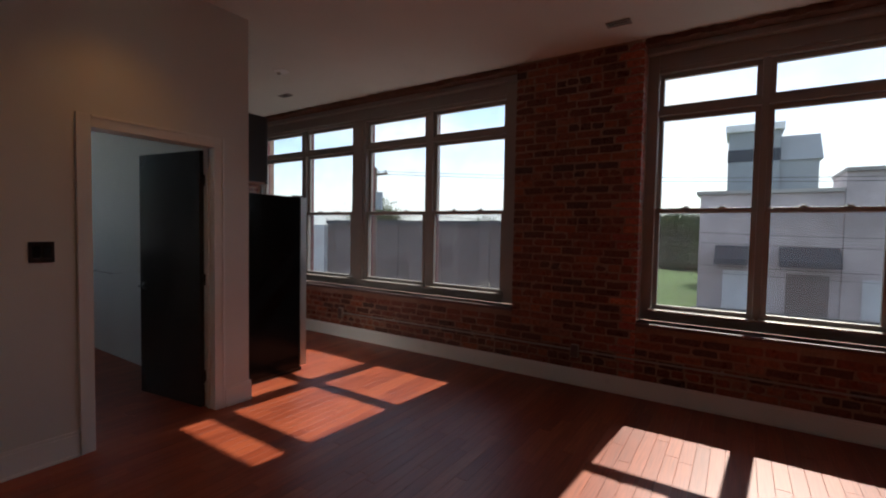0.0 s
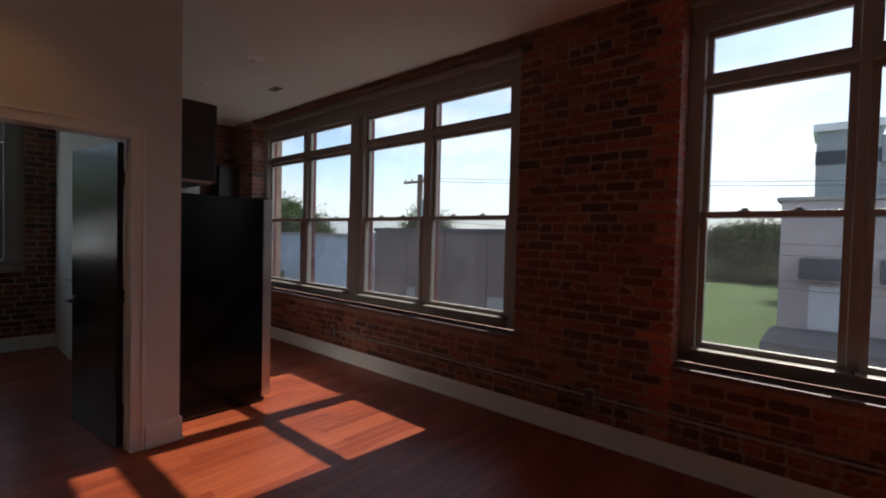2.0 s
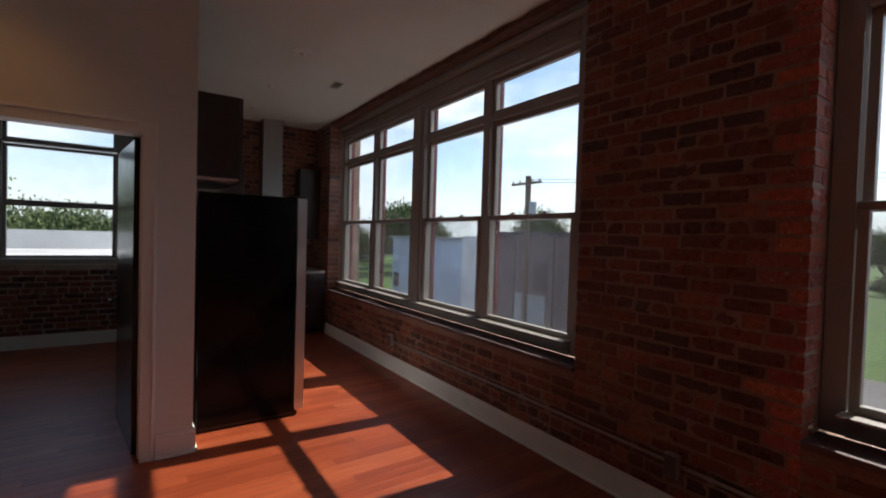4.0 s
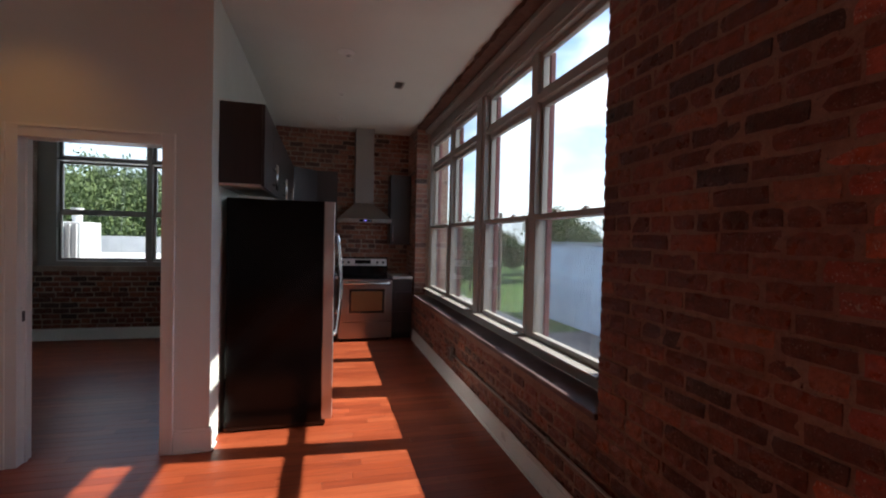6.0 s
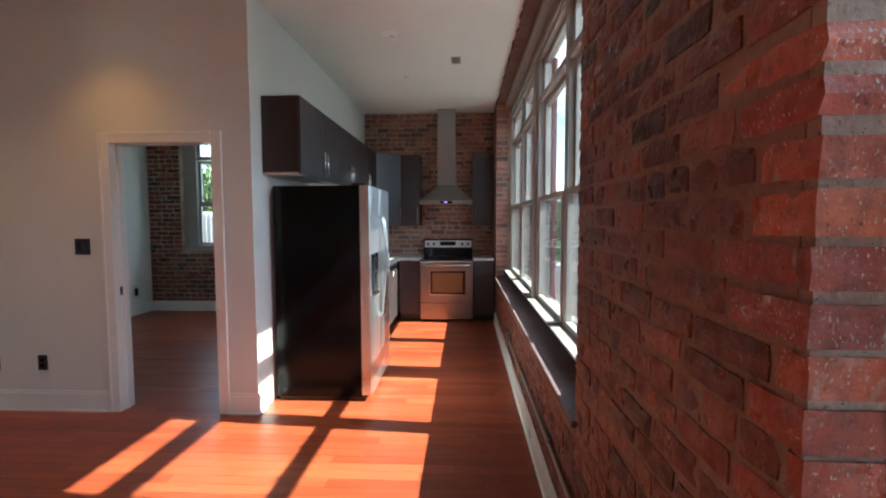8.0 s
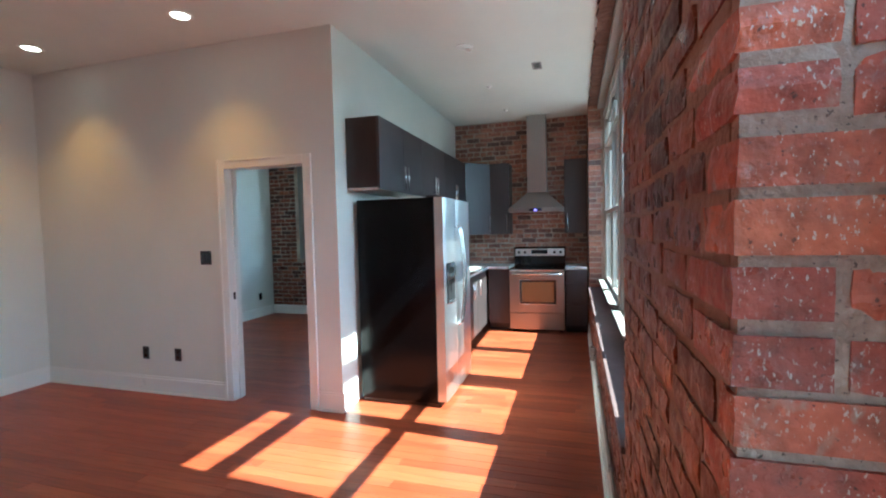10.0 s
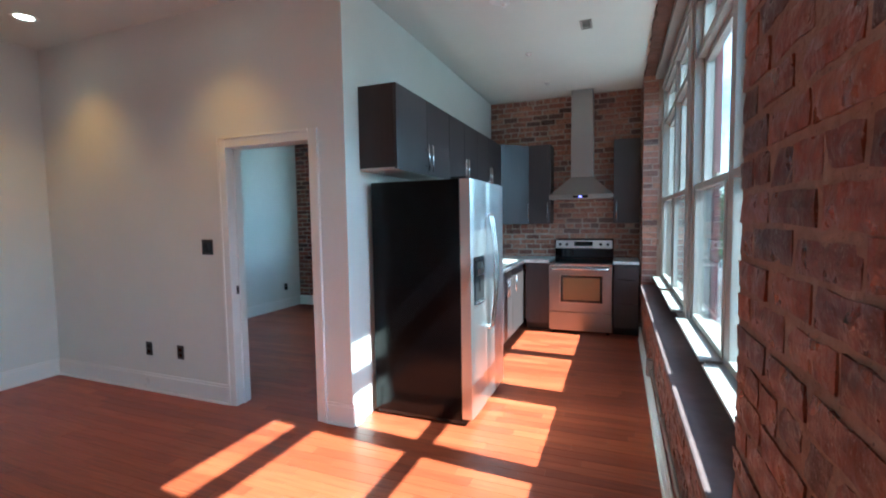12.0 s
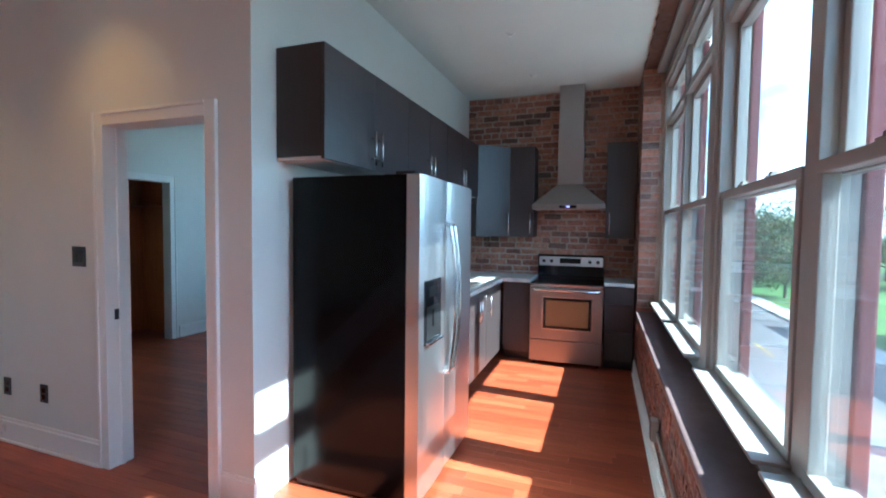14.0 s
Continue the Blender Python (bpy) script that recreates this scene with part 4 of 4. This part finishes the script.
part("plate", box(-5.577, -5.503, BED_S + 0.001, BED_S + 0.007, 0.30, 0.418, 0.002), BLACK, o)
part("socket", box(-5.557, -5.523, BED_S + 0.007, BED_S + 0.010, 0.325, 0.395, 0.001), GLOSSBLACK, o)

# surface conduit with its boxes along the brick
pipe = thing("conduit", (-3.1, YW, 0.34), "grey surface conduit with outlet boxes along the brick", "conduit")
part("pipe", tube([(-3.10, YW - 0.016, 0.325), (-1.5, YW - 0.016, 0.335), (0.2, YW - 0.016, 0.335), (3.0, YW - 0.016, 0.33), (5.4, YW - 0.016, 0.33)], 0.0095), FRAME, pipe, "taupe painted steel conduit", True)
for x in (-3.10, 0.02, 3.1):
    bx = part("outlet_box", box(x - 0.036, x + 0.036, YW - 0.045, YW - 0.006, 0.27, 0.39, 0.004), FRAME, pipe)
    part("cover", box(x - 0.032, x + 0.032, YW - 0.050, YW - 0.0455, 0.275, 0.385, 0.002), LEDGE, bx)
for x in (-2.2, -1.1, 1.2, 2.2):
    part("strap", box(x - 0.012, x + 0.012, YW - 0.028, YW - 0.004, 0.318, 0.352, 0.003), FRAME, pipe)


def downlight(x, y, lit):
    d = thing("downlight", (x, y, ZC), "white recessed downlight in the ceiling, " + ("switched on" if lit else "switched off"), "downlight", "recessed ceiling lights")
    bm = bmesh.new()
    loops = []
    for r, z in ((0.062, ZC - 0.001), (0.066, ZC - 0.006), (0.088, ZC - 0.005), (0.092, ZC - 0.001)):
        loops.append([bm.verts.new((x + r * math.cos(a), y + r * math.sin(a), z)) for a in [2 * math.pi * k / 32 for k in range(32)]])
    for p, q in zip(loops, loops[1:]):
        for k in range(32):
            bm.faces.new((p[k], p[(k + 1) % 32], q[(k + 1) % 32], q[k]))
    part("trim_ring", bm, TRIM, d, "", True)
    part("lens", disc(x, y, ZC - 0.0035, ZC - 0.0008, 0.064), LAMPGLOW if lit else TRIM, d)
    if lit:
        s = bpy.data.lights.new("downlight_beam", 'SPOT')
        s.energy, s.color, s.spot_size, s.spot_blend, s.shadow_soft_size = 6.0, (1.0, 0.44, 0.10), radians(100), 0.85, 0.06
        new("downlight_beam", s).matrix_world = look((x, y, ZC - 0.02), (x, y + 0.001, 0))


for x, y in ((-1.62, 2.90), (-1.66, 1.23)):
    downlight(x, y, True)
for x, y in ((-2.96, 4.79), (-4.10, 4.765), (-5.19, 4.79)):
    h = thing("sprinkler_head", (x, y, ZC), "small white sprinkler cover in the ceiling", "sprinkler", "ceiling sprinklers")
    part("flange", disc(x, y, ZC - 0.010, ZC - 0.001, 0.030, 0.042), TRIM, h)
    part("cap", disc(x, y, ZC - 0.026, ZC - 0.0105, 0.016, 0.022), TRIM, h)
part("escutcheon", disc(-2.90, 4.77, ZC - 0.006, ZC - 0.001, 0.075, 0.08), TRIM, thing("smoke_alarm", (-2.90, 4.77, ZC), "flat white round cover in the kitchen ceiling", "ceiling cover"))
for x, y in ((-3.59, 5.35), (0.41, 5.46)):
    v = thing("ceiling_vent", (x, y, ZC), "small grey slatted air vent in the ceiling", "vent", "ceiling vents")
    part("frame", turned(ring(-0.075, 0.075, -0.03, 0.03, 0.018, 0, 0.006, 0.001), Matrix.Translation((x, y, ZC - 0.007)) @ Matrix.Rotation(radians(90), 4, 'X') @ Matrix.Diagonal((1, 1, 1, 1)) @ Matrix.Translation((0, -0.006, 0))), FRAME, v)
    part("backing", box(x - 0.077, x + 0.077, y - 0.032, y + 0.032, ZC - 0.0025, ZC - 0.001), BLACK, v)
    for k in range(6):
        u = x - 0.062 + k * 0.025
        part("slat", box(u - 0.004, u + 0.004, y - 0.03, y + 0.03, ZC - 0.007, ZC - 0.003), FRAME, v)

# thermostat on the far living room wall
th = thing("thermostat", (-1.565, YS, 1.415), "small white wall thermostat with a dark display", "thermostat")
part("housing", box(-1.640, -1.490, YS, YS + 0.024, 1.415, 1.505, 0.004), TRIM, th)
part("display", box(-1.610, -1.520, YS + 0.0245, YS + 0.026, 1.460, 1.490), BLACK, th, "dark display")


# ---- outside ----
GRASS = rough_stuff("sunlit grass", (0.028, 0.080, 0.008), (0.070, 0.15, 0.018), 1.5, 0.95, 0.6, 0.05)
ASPHALT = rough_stuff("worn asphalt", (0.10, 0.10, 0.105), (0.17, 0.17, 0.175), 2.0, 0.9, 0.3, 0.01)
CONCRETE = rough_stuff("pale concrete", (0.32, 0.31, 0.30), (0.45, 0.44, 0.42), 4.0, 0.9, 0.3, 0.01)
STUCCO = rough_stuff("pinkish stucco", (0.50, 0.44, 0.45), (0.62, 0.56, 0.57), 3.0, 0.9, 0.3, 0.01)
BROWNWALL = rough_stuff("grey brown block wall", (0.11, 0.095, 0.10), (0.19, 0.165, 0.17), 2.0, 0.9, 0.3, 0.02)
METALW = paint("white ribbed metal", (0.74, 0.78, 0.82), 0.5, 0.1, 0.0)
# white cladding with the blue of its sky-lit shade put into the colour
SHADEMETAL = paint("metal cladding in blue shade", (0.48, 0.60, 0.76), 0.5, 0.1, 0.0)
SIDING = paint("blue grey siding", (0.30, 0.34, 0.37), 0.6, 0.15, 0.0)
SLATE = paint("slate awning cloth", (0.07, 0.08, 0.10), 0.8, 0.2, 0.0)
GARAGE = paint("brown garage paint", (0.20, 0.165, 0.165), 0.6, 0.15, 0.0)
ROOFW = rough_stuff("white roof coating", (0.48, 0.48, 0.48), (0.58, 0.58, 0.57), 2.0, 0.8, 0.2, 0.01)
BARK = rough_stuff("bark", (0.05, 0.035, 0.025), (0.13, 0.10, 0.075), 8.0, 0.95, 0.9, 0.03)
POLE = rough_stuff("weathered pole", (0.10, 0.075, 0.055), (0.19, 0.15, 0.12), 9.0, 0.9, 0.5, 0.01)
YELLOW = material("faded yellow line", (0.45, 0.33, 0.08), 0.8)[0]


def leaf_material(name, dark, light):
    m, nt, b = material(name, light, 0.7)
    rnd = nt.nodes.new("ShaderNodeNewGeometry").outputs["Random Per Island"]
    nt.links.new(ramp_of(nt, rnd, [(0, dark), (1, light)]), b.inputs["Base Color"])
    b.inputs["Transmission Weight"].default_value = 0.0
    return m


LEAF = leaf_material("tree leaves", (0.030, 0.055, 0.014), (0.11, 0.16, 0.045))

bm = bmesh.new()
bmesh.ops.create_grid(bm, x_segments=2, y_segments=2, size=900)
bmesh.ops.translate(bm, verts=bm.verts, vec=(0, 0, GROUND))
structure("ground", bm, GRASS, "sunlit grass ground reaching the horizon", "ground")
structure("road", box(-140, 80, 9.5, 17.5, GROUND - 0.1, GROUND + 0.03), ASPHALT, "worn grey asphalt street below the windows", "road")
structure("road", box(-26, 60, 17.5, 31.9, GROUND - 0.1, GROUND + 0.025), ASPHALT, "grey asphalt lot across the street", "car park")
structure("pavement", box(-140, -26, 17.5, 19.0, GROUND - 0.1, GROUND + 0.16), CONCRETE, "pale concrete pavement with a kerb", "pavement")
structure("pavement", box(-140, 80, 6.9, 9.5, GROUND - 0.1, GROUND + 0.16), CONCRETE, "pale concrete pavement below the building", "pavement")
bm = bmesh.new()
for k in range(30):
    box_in(bm, -120 + k * 6.5, -117 + k * 6.5, 13.4, 13.52, GROUND + 0.03, GROUND + 0.036)
structure("road_marking", bm, YELLOW, "faded yellow broken centre line", "road marking")
structure("outer_wall", box(-6.2, 5.72, 6.10, YOUT, GROUND - 0.1, -0.1), MAROON, "outside brick wall of the lower storey", "wall")


def ribbed(x0, x1, y, z0, z1, pitch):
    """A wall of standing ribs, looking to -y."""
    bm = box(x0, x1, y, y + 0.3, z0, z1)
    n = int((x1 - x0) / pitch)
    for k in range(n):
        box_in(bm, x0 + k * pitch, x0 + k * pitch + pitch * 0.25, y - 0.02, y, z0, z1)
    return bm


mb = thing("metal_building", (-28, 28, GROUND), "long metal building across the street, its blue shade painted in", "building")
part("wall", ribbed(-33.8, -23.2, 22, GROUND, 1.3, 0.4), SHADEMETAL, mb)
part("end_wall", box(-33.8, -33.6, 22.31, 34, GROUND, 1.3), METALW, mb)
part("roof", box(-34.0, -23.2, 21.8, 34, 1.31, 1.55), SIDING, mb, "grey metal roof edge")
part("window", box(-33.2, -32.6, 21.86, 21.93, -2.7, -1.7), GLOSSBLACK, mb)
part("window_frame", ring(-33.2, -32.6, -2.7, -1.7, 0.08, 21.84, 21.93), SLATE, mb)
part("bay_wall", ribbed(-23.19, -21.3, 21.7, GROUND, 1.65, 0.3), METALW, mb, "pale ribbed end bay")
bb = thing("block_building", (-15, 28, GROUND), "long low grey-brown block building across the street", "building")
part("wall", box(-21.28, -8.6, 22, 34, GROUND, 1.72), BROWNWALL, bb)
part("coping", box(-21.28, -8.4, 21.85, 34.2, 1.73, 1.95), SLATE, bb)
for x in (-18.5, -15.5, -12.5, -9.5):
    part("pilaster", box(x - 0.2, x + 0.2, 21.93, 21.995, GROUND, 1.7), BROWNWALL, bb)
for x in (-17.0, -11.0):
    part("roller_door", box(x - 1.2, x + 1.2, 21.93, 21.99, GROUND + 0.03, -1.6), SIDING, bb, "grey roller door")

APRON = -2.75
structure("loading_apron", box(-0.9, 34, 26.5, 31.7, GROUND - 0.1, APRON), ASPHALT, "raised grey asphalt apron before the garages", "pavement")
pk = thing("stucco_building", (12, 40, GROUND), "pinkish stucco building with slate awnings and garage doors", "building")
part("wall", box(-0.7, 5.7, 32, 52, GROUND, 3.75), STUCCO, pk)
part("tall_wall", box(5.71, 34, 31.9, 36, GROUND, 4.75), STUCCO, pk)
part("coping", box(-0.9, 5.65, 31.8, 52, 3.76, 3.95), CONCRETE, pk)
part("tall_coping", box(5.66, 34.2, 31.7, 36.2, 4.76, 4.95), CONCRETE, pk)
for x0, x1, z1, label in ((0.55, 1.95, -0.55, "white garage door"), (3.45, 5.25, -0.6, "brown garage door"), (6.5, 8.3, -0.7, "white garage door"), (11, 13, -0.7, "brown garage door")):
    y = 31.95 if x0 < 5.6 else 31.85
    dr = part("garage_door", box(x0, x1, y, y + 0.04, APRON + 0.005, z1), METALW if "white" in label else GARAGE, pk, label)
    for k in range(4):
        z = APRON + 0.06 + k * (z1 - APRON) / 4.1
        part("panel", box(x0 + 0.08, x1 - 0.08, y - 0.03, y - 0.002, z, z + 0.44), METALW if "white" in label else GARAGE, dr)
for x0, x1, y in ((0.12, 2.3, 32), (3.1, 5.6, 32)):
    bm = bmesh.new()
    pr = [(y - 0.02, 0.85), (y - 0.02, -0.1), (y - 1.0, -0.2), (y - 0.95, 0.12)]
    l, r = [bm.verts.new((x0, a, b)) for a, b in pr], [bm.verts.new((x1, a, b)) for a, b in pr]
    bm.faces.new(l)
    bm.faces.new(r[::-1])
    for i in range(4):
        bm.faces.new((l[i], r[i], r[(i + 1) % 4], l[(i + 1) % 4]))
    part("awning", bm, SLATE, pk, "slate grey awning")
tw = thing("tower_building", (5, 46, GROUND), "blue-grey sided tower block behind the stucco building", "building")
part("tower", box(0.35, 3.5, 42, 46, GROUND, 9.1), SIDING, tw)
part("tower_cap", box(0.15, 3.7, 41.7, 46.3, 9.11, 9.6), METALW, tw)
part("band", box(0.31, 3.54, 41.94, 41.99, 6.9, 7.8), SLATE, tw, "dark louvre band")
part("block", box(3.51, 5.75, 42.4, 48, GROUND, 6.9), SIDING, tw)
bm = bmesh.new()
pr = [(42.2, 6.91), (48.2, 6.91), (44.4, 9.0)]
l, r = [bm.verts.new((3.51, a, b)) for a, b in pr], [bm.verts.new((5.95, a, b)) for a, b in pr]
bm.faces.new(l)
bm.faces.new(r[::-1])
for i in range(3):
    bm.faces.new((l[i], r[i], r[(i + 1) % 3], l[(i + 1) % 3]))
part("roof", bm, SIDING, tw)

nb = thing("flat_roof_building", (-16, 0, GROUND), "neighbouring building with a white coated flat roof", "building")
part("wall", box(-26, -6.4, -14, 4.5, GROUND, 0.35), STUCCO, nb)
part("roof", box(-25.8, -6.45, -13.8, 4.3, 0.351, 0.45), ROOFW, nb, "white coated flat roof")
for x0, x1, y0, y1 in ((-26, -25.6, -14, 4.19), (-26, -6.45, 4.2, 4.5)):
    part("parapet", box(x0, x1, y0, y1, 0.455, 1.30 if x1 < -20 else 0.62), ROOFW, nb)
ac = thing("roof_unit", (-6.95, 1.05, 0.45), "grey ribbed metal roof unit outside the bedroom window", "roof unit")
part("housing", box(-7.3, -6.66, 0.70, 1.06, 0.455, 1.62, 0.02), METALW, ac)
part("vent_cowl", disc(-6.98, 0.87, 1.60, 1.84, 0.055, 0.085, 18), METALW, ac, "pale flared vent cowl")
for k in range(4):
    part("rib", box(-6.655, -6.63, 0.725 + k * 0.085, 0.765 + k * 0.085, 0.5, 1.59, 0.004), METALW, ac)


def tree_meshes(seed, high, wide, leaves, leaf):
    """Trunk with limbs, and a crown of leaf clumps with gaps; its foot at the origin."""
    r = random.Random(seed)
    bm = bmesh.new()
    tips = []

    def limb(p, d, length, rad, depth):
        q = p + d * length
        n = 7
        up = d.orthogonal().normalized()
        side = d.cross(up)
        a = [bm.verts.new(p + rad * (math.cos(t) * up + math.sin(t) * side)) for t in [2 * math.pi * k / n for k in range(n)]]
        b = [bm.verts.new(q + rad * 0.62 * (math.cos(t) * up + math.sin(t) * side)) for t in [2 * math.pi * k / n for k in range(n)]]
        for k in range(n):
            bm.faces.new((a[k], a[(k + 1) % n], b[(k + 1) % n], b[k]))
        if depth == 0:
            tips.append(q)
            return
        for _ in range(3 if depth > 1 else 4):
            v = Vector((r.uniform(-1, 1) * wide, r.uniform(-1, 1) * wide, r.uniform(-0.15, 1.0))).normalized()
            limb(q, (d * 0.35 + v).normalized(), (length if depth < 3 else high * 0.32) * r.uniform(0.6, 0.85), rad * 0.58, depth - 1)

    limb(Vector((0, 0, -0.2)), Vector((r.uniform(-0.05, 0.05), r.uniform(-0.05, 0.05), 1)).normalized(), high * 0.22, high * 0.026, 3)
    vs, fs = [], []
    spread = high * 0.085
    for i in range(leaves):
        c = r.choice(tips) + Vector((r.gauss(0, 1), r.gauss(0, 1), r.gauss(0, 0.75))) * spread
        e = Euler((r.uniform(0, 6.3), r.uniform(0, 6.3), r.uniform(0, 6.3))).to_matrix()
        s = leaf * r.uniform(0.6, 1.4)
        n = len(vs)
        for a, b in ((-s, 0), (-0.3 * s, -0.42 * s), (s, 0), (0.1 * s, 0.45 * s)):
            vs.append(c + e @ Vector((a, b, r.uniform(-0.15, 0.15) * s)))
        fs.append((n, n + 1, n + 2, n + 3))
    crown = bpy.data.meshes.new("crown")
    crown.from_pydata(vs, [], fs)
    crown.materials.append(LEAF)
    trunk = bpy.data.meshes.new("trunk")
    bm.to_mesh(trunk)
    bm.free()
    trunk.materials.append(BARK)
    return trunk, crown


KINDS = [tree_meshes(3, 10, 1.0, 25000, 0.135), tree_meshes(5, 11, 1.1, 26000, 0.14), tree_meshes(9, 9, 0.9, 24000, 0.13)]
trng = random.Random(21)


def tree(x, y, size, kind, z=GROUND, slim=1.0):
    t = thing("tree", (x, y, z), "leafy green broadleaf tree with a full crown", "tree", "trees round the place")
    t.scale = (size * slim, size * slim, size * trng.uniform(0.9, 1.1))
    t.rotation_euler = (0, 0, trng.uniform(0, 6.28))
    for name, me in zip(("trunk", "crown"), KINDS[kind]):
        ob = new(name, me)
        ob.parent = t


for x, y, s, k in ((-38, 50, 0.78, 1), (-33, 52, 0.82, 2), (-27.5, 50, 0.83, 0), (-22.5, 48, 0.80, 1), (-18, 50, 0.92, 2), (-14, 55, 0.8, 0), (2.2, 62, 1.3, 2), (-22, 108, 1.1, 1), (-18.5, 104, 1.15, 0), (-15.5, 107, 1.15, 2), (-12.5, 104, 1.12, 1), (-9.5, 103, 1.2, 0), (-6.5, 102, 1.25, 1), (-3.5, 105, 1.25, 2), (-1, 103, 1.2, 0), 
                   (-70, 30, 1.0, 1), (-78, 24, 1.1, 0), (-74, 40, 1.0, 2), (-86, 34, 1.1, 1), (-62, 40, 1.4, 0), (-92, 22, 1.1, 2), (-80, 52, 1.1, 1), (-62, 22.5, 0.75, 2), (-50, 21.5, 0.65, 0),
                   (-100, 45, 1.2, 0), (-110, 28, 1.2, 1), (-38, -8, 1.15, 0), (-36, -1, 0.9, 1), (-44, 4, 1.1, 2), (-44, -14, 1.35, 1), (-35, -20, 1.1, 0), (-46, 9, 1.1, 0), (-34, -13, 1.0, 2),
                   (-42, -26, 1.1, 1), (-48, -4, 1.2, 2), (-40, 12, 1.0, 1), (-24, 84, 1.1, 0), (-40, 86, 1.1, 2)):
    tree(x, y, s, k)
tree(-31.0, 36.5, 1.22, 0, GROUND, 0.6)
for x, y, s, k in ((-14, 95, 0.72, 2), (-11, 92, 0.62, 0), (-8, 94, 0.7, 1), (-5, 91, 0.62, 2), (-2.4, 94, 0.7, 0), (-12.5, 88, 0.45, 1), (-9.2, 87, 0.42, 2), (-6.2, 87, 0.45, 0), (-3.6, 88, 0.42, 1)):
    tree(x, y, s, k, GROUND - 1.1, 1.25)


def utility_pole(x, y, high, arms):
    p = thing("utility_pole", (x, y, GROUND), "weathered wooden utility pole beside the street", "utility pole", "utility poles")
    part("pole", tube([(x, y, GROUND - 0.2), (x, y, GROUND + high)], 0.15, 12), POLE, p)
    for k in range(arms):
        z = GROUND + high - 0.4 - k * 0.9
        part("crossarm", box(x - 1.05, x + 1.05, y - 0.22, y - 0.12, z - 0.06, z + 0.06, 0.01), POLE, p)
        for u in (-0.95, -0.45, 0.45, 0.95):
            part("insulator", disc(x + u, y - 0.17, z + 0.061, z + 0.2, 0.05, 0.035, 10), SIDING, p)
    if arms:
        part("transformer", disc(x + 0.36, y, GROUND + high - 2.3, GROUND + high - 1.35, 0.2, None, 16), SIDING, p)
    return p


pole1 = utility_pole(-15.6, 20.2, 9.4, 1)
utility_pole(-36, 19.6, 8.6, 0)
utility_pole(30, 27.5, 10.2, 1)
for z, dy in ((4.6, -0.17), (4.45, -0.17), (2.4, 0.0), (2.0, 0.0), (1.1, 0.0), (0.8, 0.0)):
    pts = [(-15.6 + 45.6 * k / 24, 20.2 + dy + 7.3 * k / 24, z - 1.0 * math.sin(math.pi * k / 24)) for k in range(25)]
    part("wire", tube(pts, 0.011, 5), BLACK, pole1, "thin dark overhead wire")

# ---- floor and brickwork, piece by piece ----
floor = structure("floor", box(XB - 0.3, XE + 0.1, -0.6, YOUT, -0.12, -0.006), SEAM, "glossy reddish cherry plank floor", "floor")


def plank_mesh(length):
    w, b = 0.0815, 0.0012
    bm = bmesh.new()
    lo = [bm.verts.new((sx * w / 2, sy * length / 2, -0.006)) for sx, sy in ((-1, -1), (1, -1), (1, 1), (-1, 1))]
    mid = [bm.verts.new((sx * w / 2, sy * length / 2, -b)) for sx, sy in ((-1, -1), (1, -1), (1, 1), (-1, 1))]
    hi = [bm.verts.new((sx * (w / 2 - b), sy * (length / 2 - b), 0)) for sx, sy in ((-1, -1), (1, -1), (1, 1), (-1, 1))]
    for p, q in ((lo, mid), (mid, hi)):
        for i in range(4):
            bm.faces.new((p[i], p[(i + 1) % 4], q[(i + 1) % 4], q[i]))
    bm.faces.new(hi)
    me = bpy.data.meshes.new("plank")
    bm.to_mesh(me)
    bm.free()
    me.materials.append(PLANK)
    return me


LENGTHS = [(q, plank_mesh(q)) for q in (0.45, 0.6, 0.75, 0.9, 1.05, 1.2)]
near, far = [], []
x = XB + 0.0
while x < XE:
    y0, y1 = (-0.52 if x < XD - 0.1 else YS), YW
    y = y0 - rng.uniform(0, 0.5)
    while y < y1:
        q, me = rng.choice(LENGTHS)
        a, b = max(y, y0), min(y + q, y1)
        if b - a > 0.004:
            m = Matrix.Translation((x + 0.041, (a + b) / 2, rng.uniform(-0.0004, 0.0002))) @ Matrix.Diagonal((1, (b - a) / q, 1, 1))
            (near if -3.4 < x < 0.35 and a > 2.6 else far).append((m, me))
        y += q + 0.0006
    x += 0.0822
far += near[300:]
for m, me in near[:300]:
    ob = new("plank", me)
    ob.parent = floor
    ob.matrix_basis = m
joined("planking", far, PLANKS, floor)

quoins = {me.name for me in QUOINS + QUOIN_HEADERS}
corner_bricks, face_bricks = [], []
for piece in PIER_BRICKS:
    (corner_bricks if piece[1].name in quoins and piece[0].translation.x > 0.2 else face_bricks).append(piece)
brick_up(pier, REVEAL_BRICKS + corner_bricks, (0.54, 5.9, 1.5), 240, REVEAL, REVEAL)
brick_up(pier, face_bricks, (0.5, 5.9, 1.5), 300)
for w, pieces, near_at in aprons:
    brick_up(w, pieces, near_at, 200)
brick_up(end_l, end_bricks, (-5.2, 5.9, 1.5), 250, PALE, PALES)
brick_up(end_r, east_bricks, (4.1, 5.9, 1.5), 120)
brick_up(back, back_bricks, (-5.9, 5.2, 2.0), 300, PALE, PALES)
joined("bedroom_brickwork", bed_bricks, BRICKS, back)
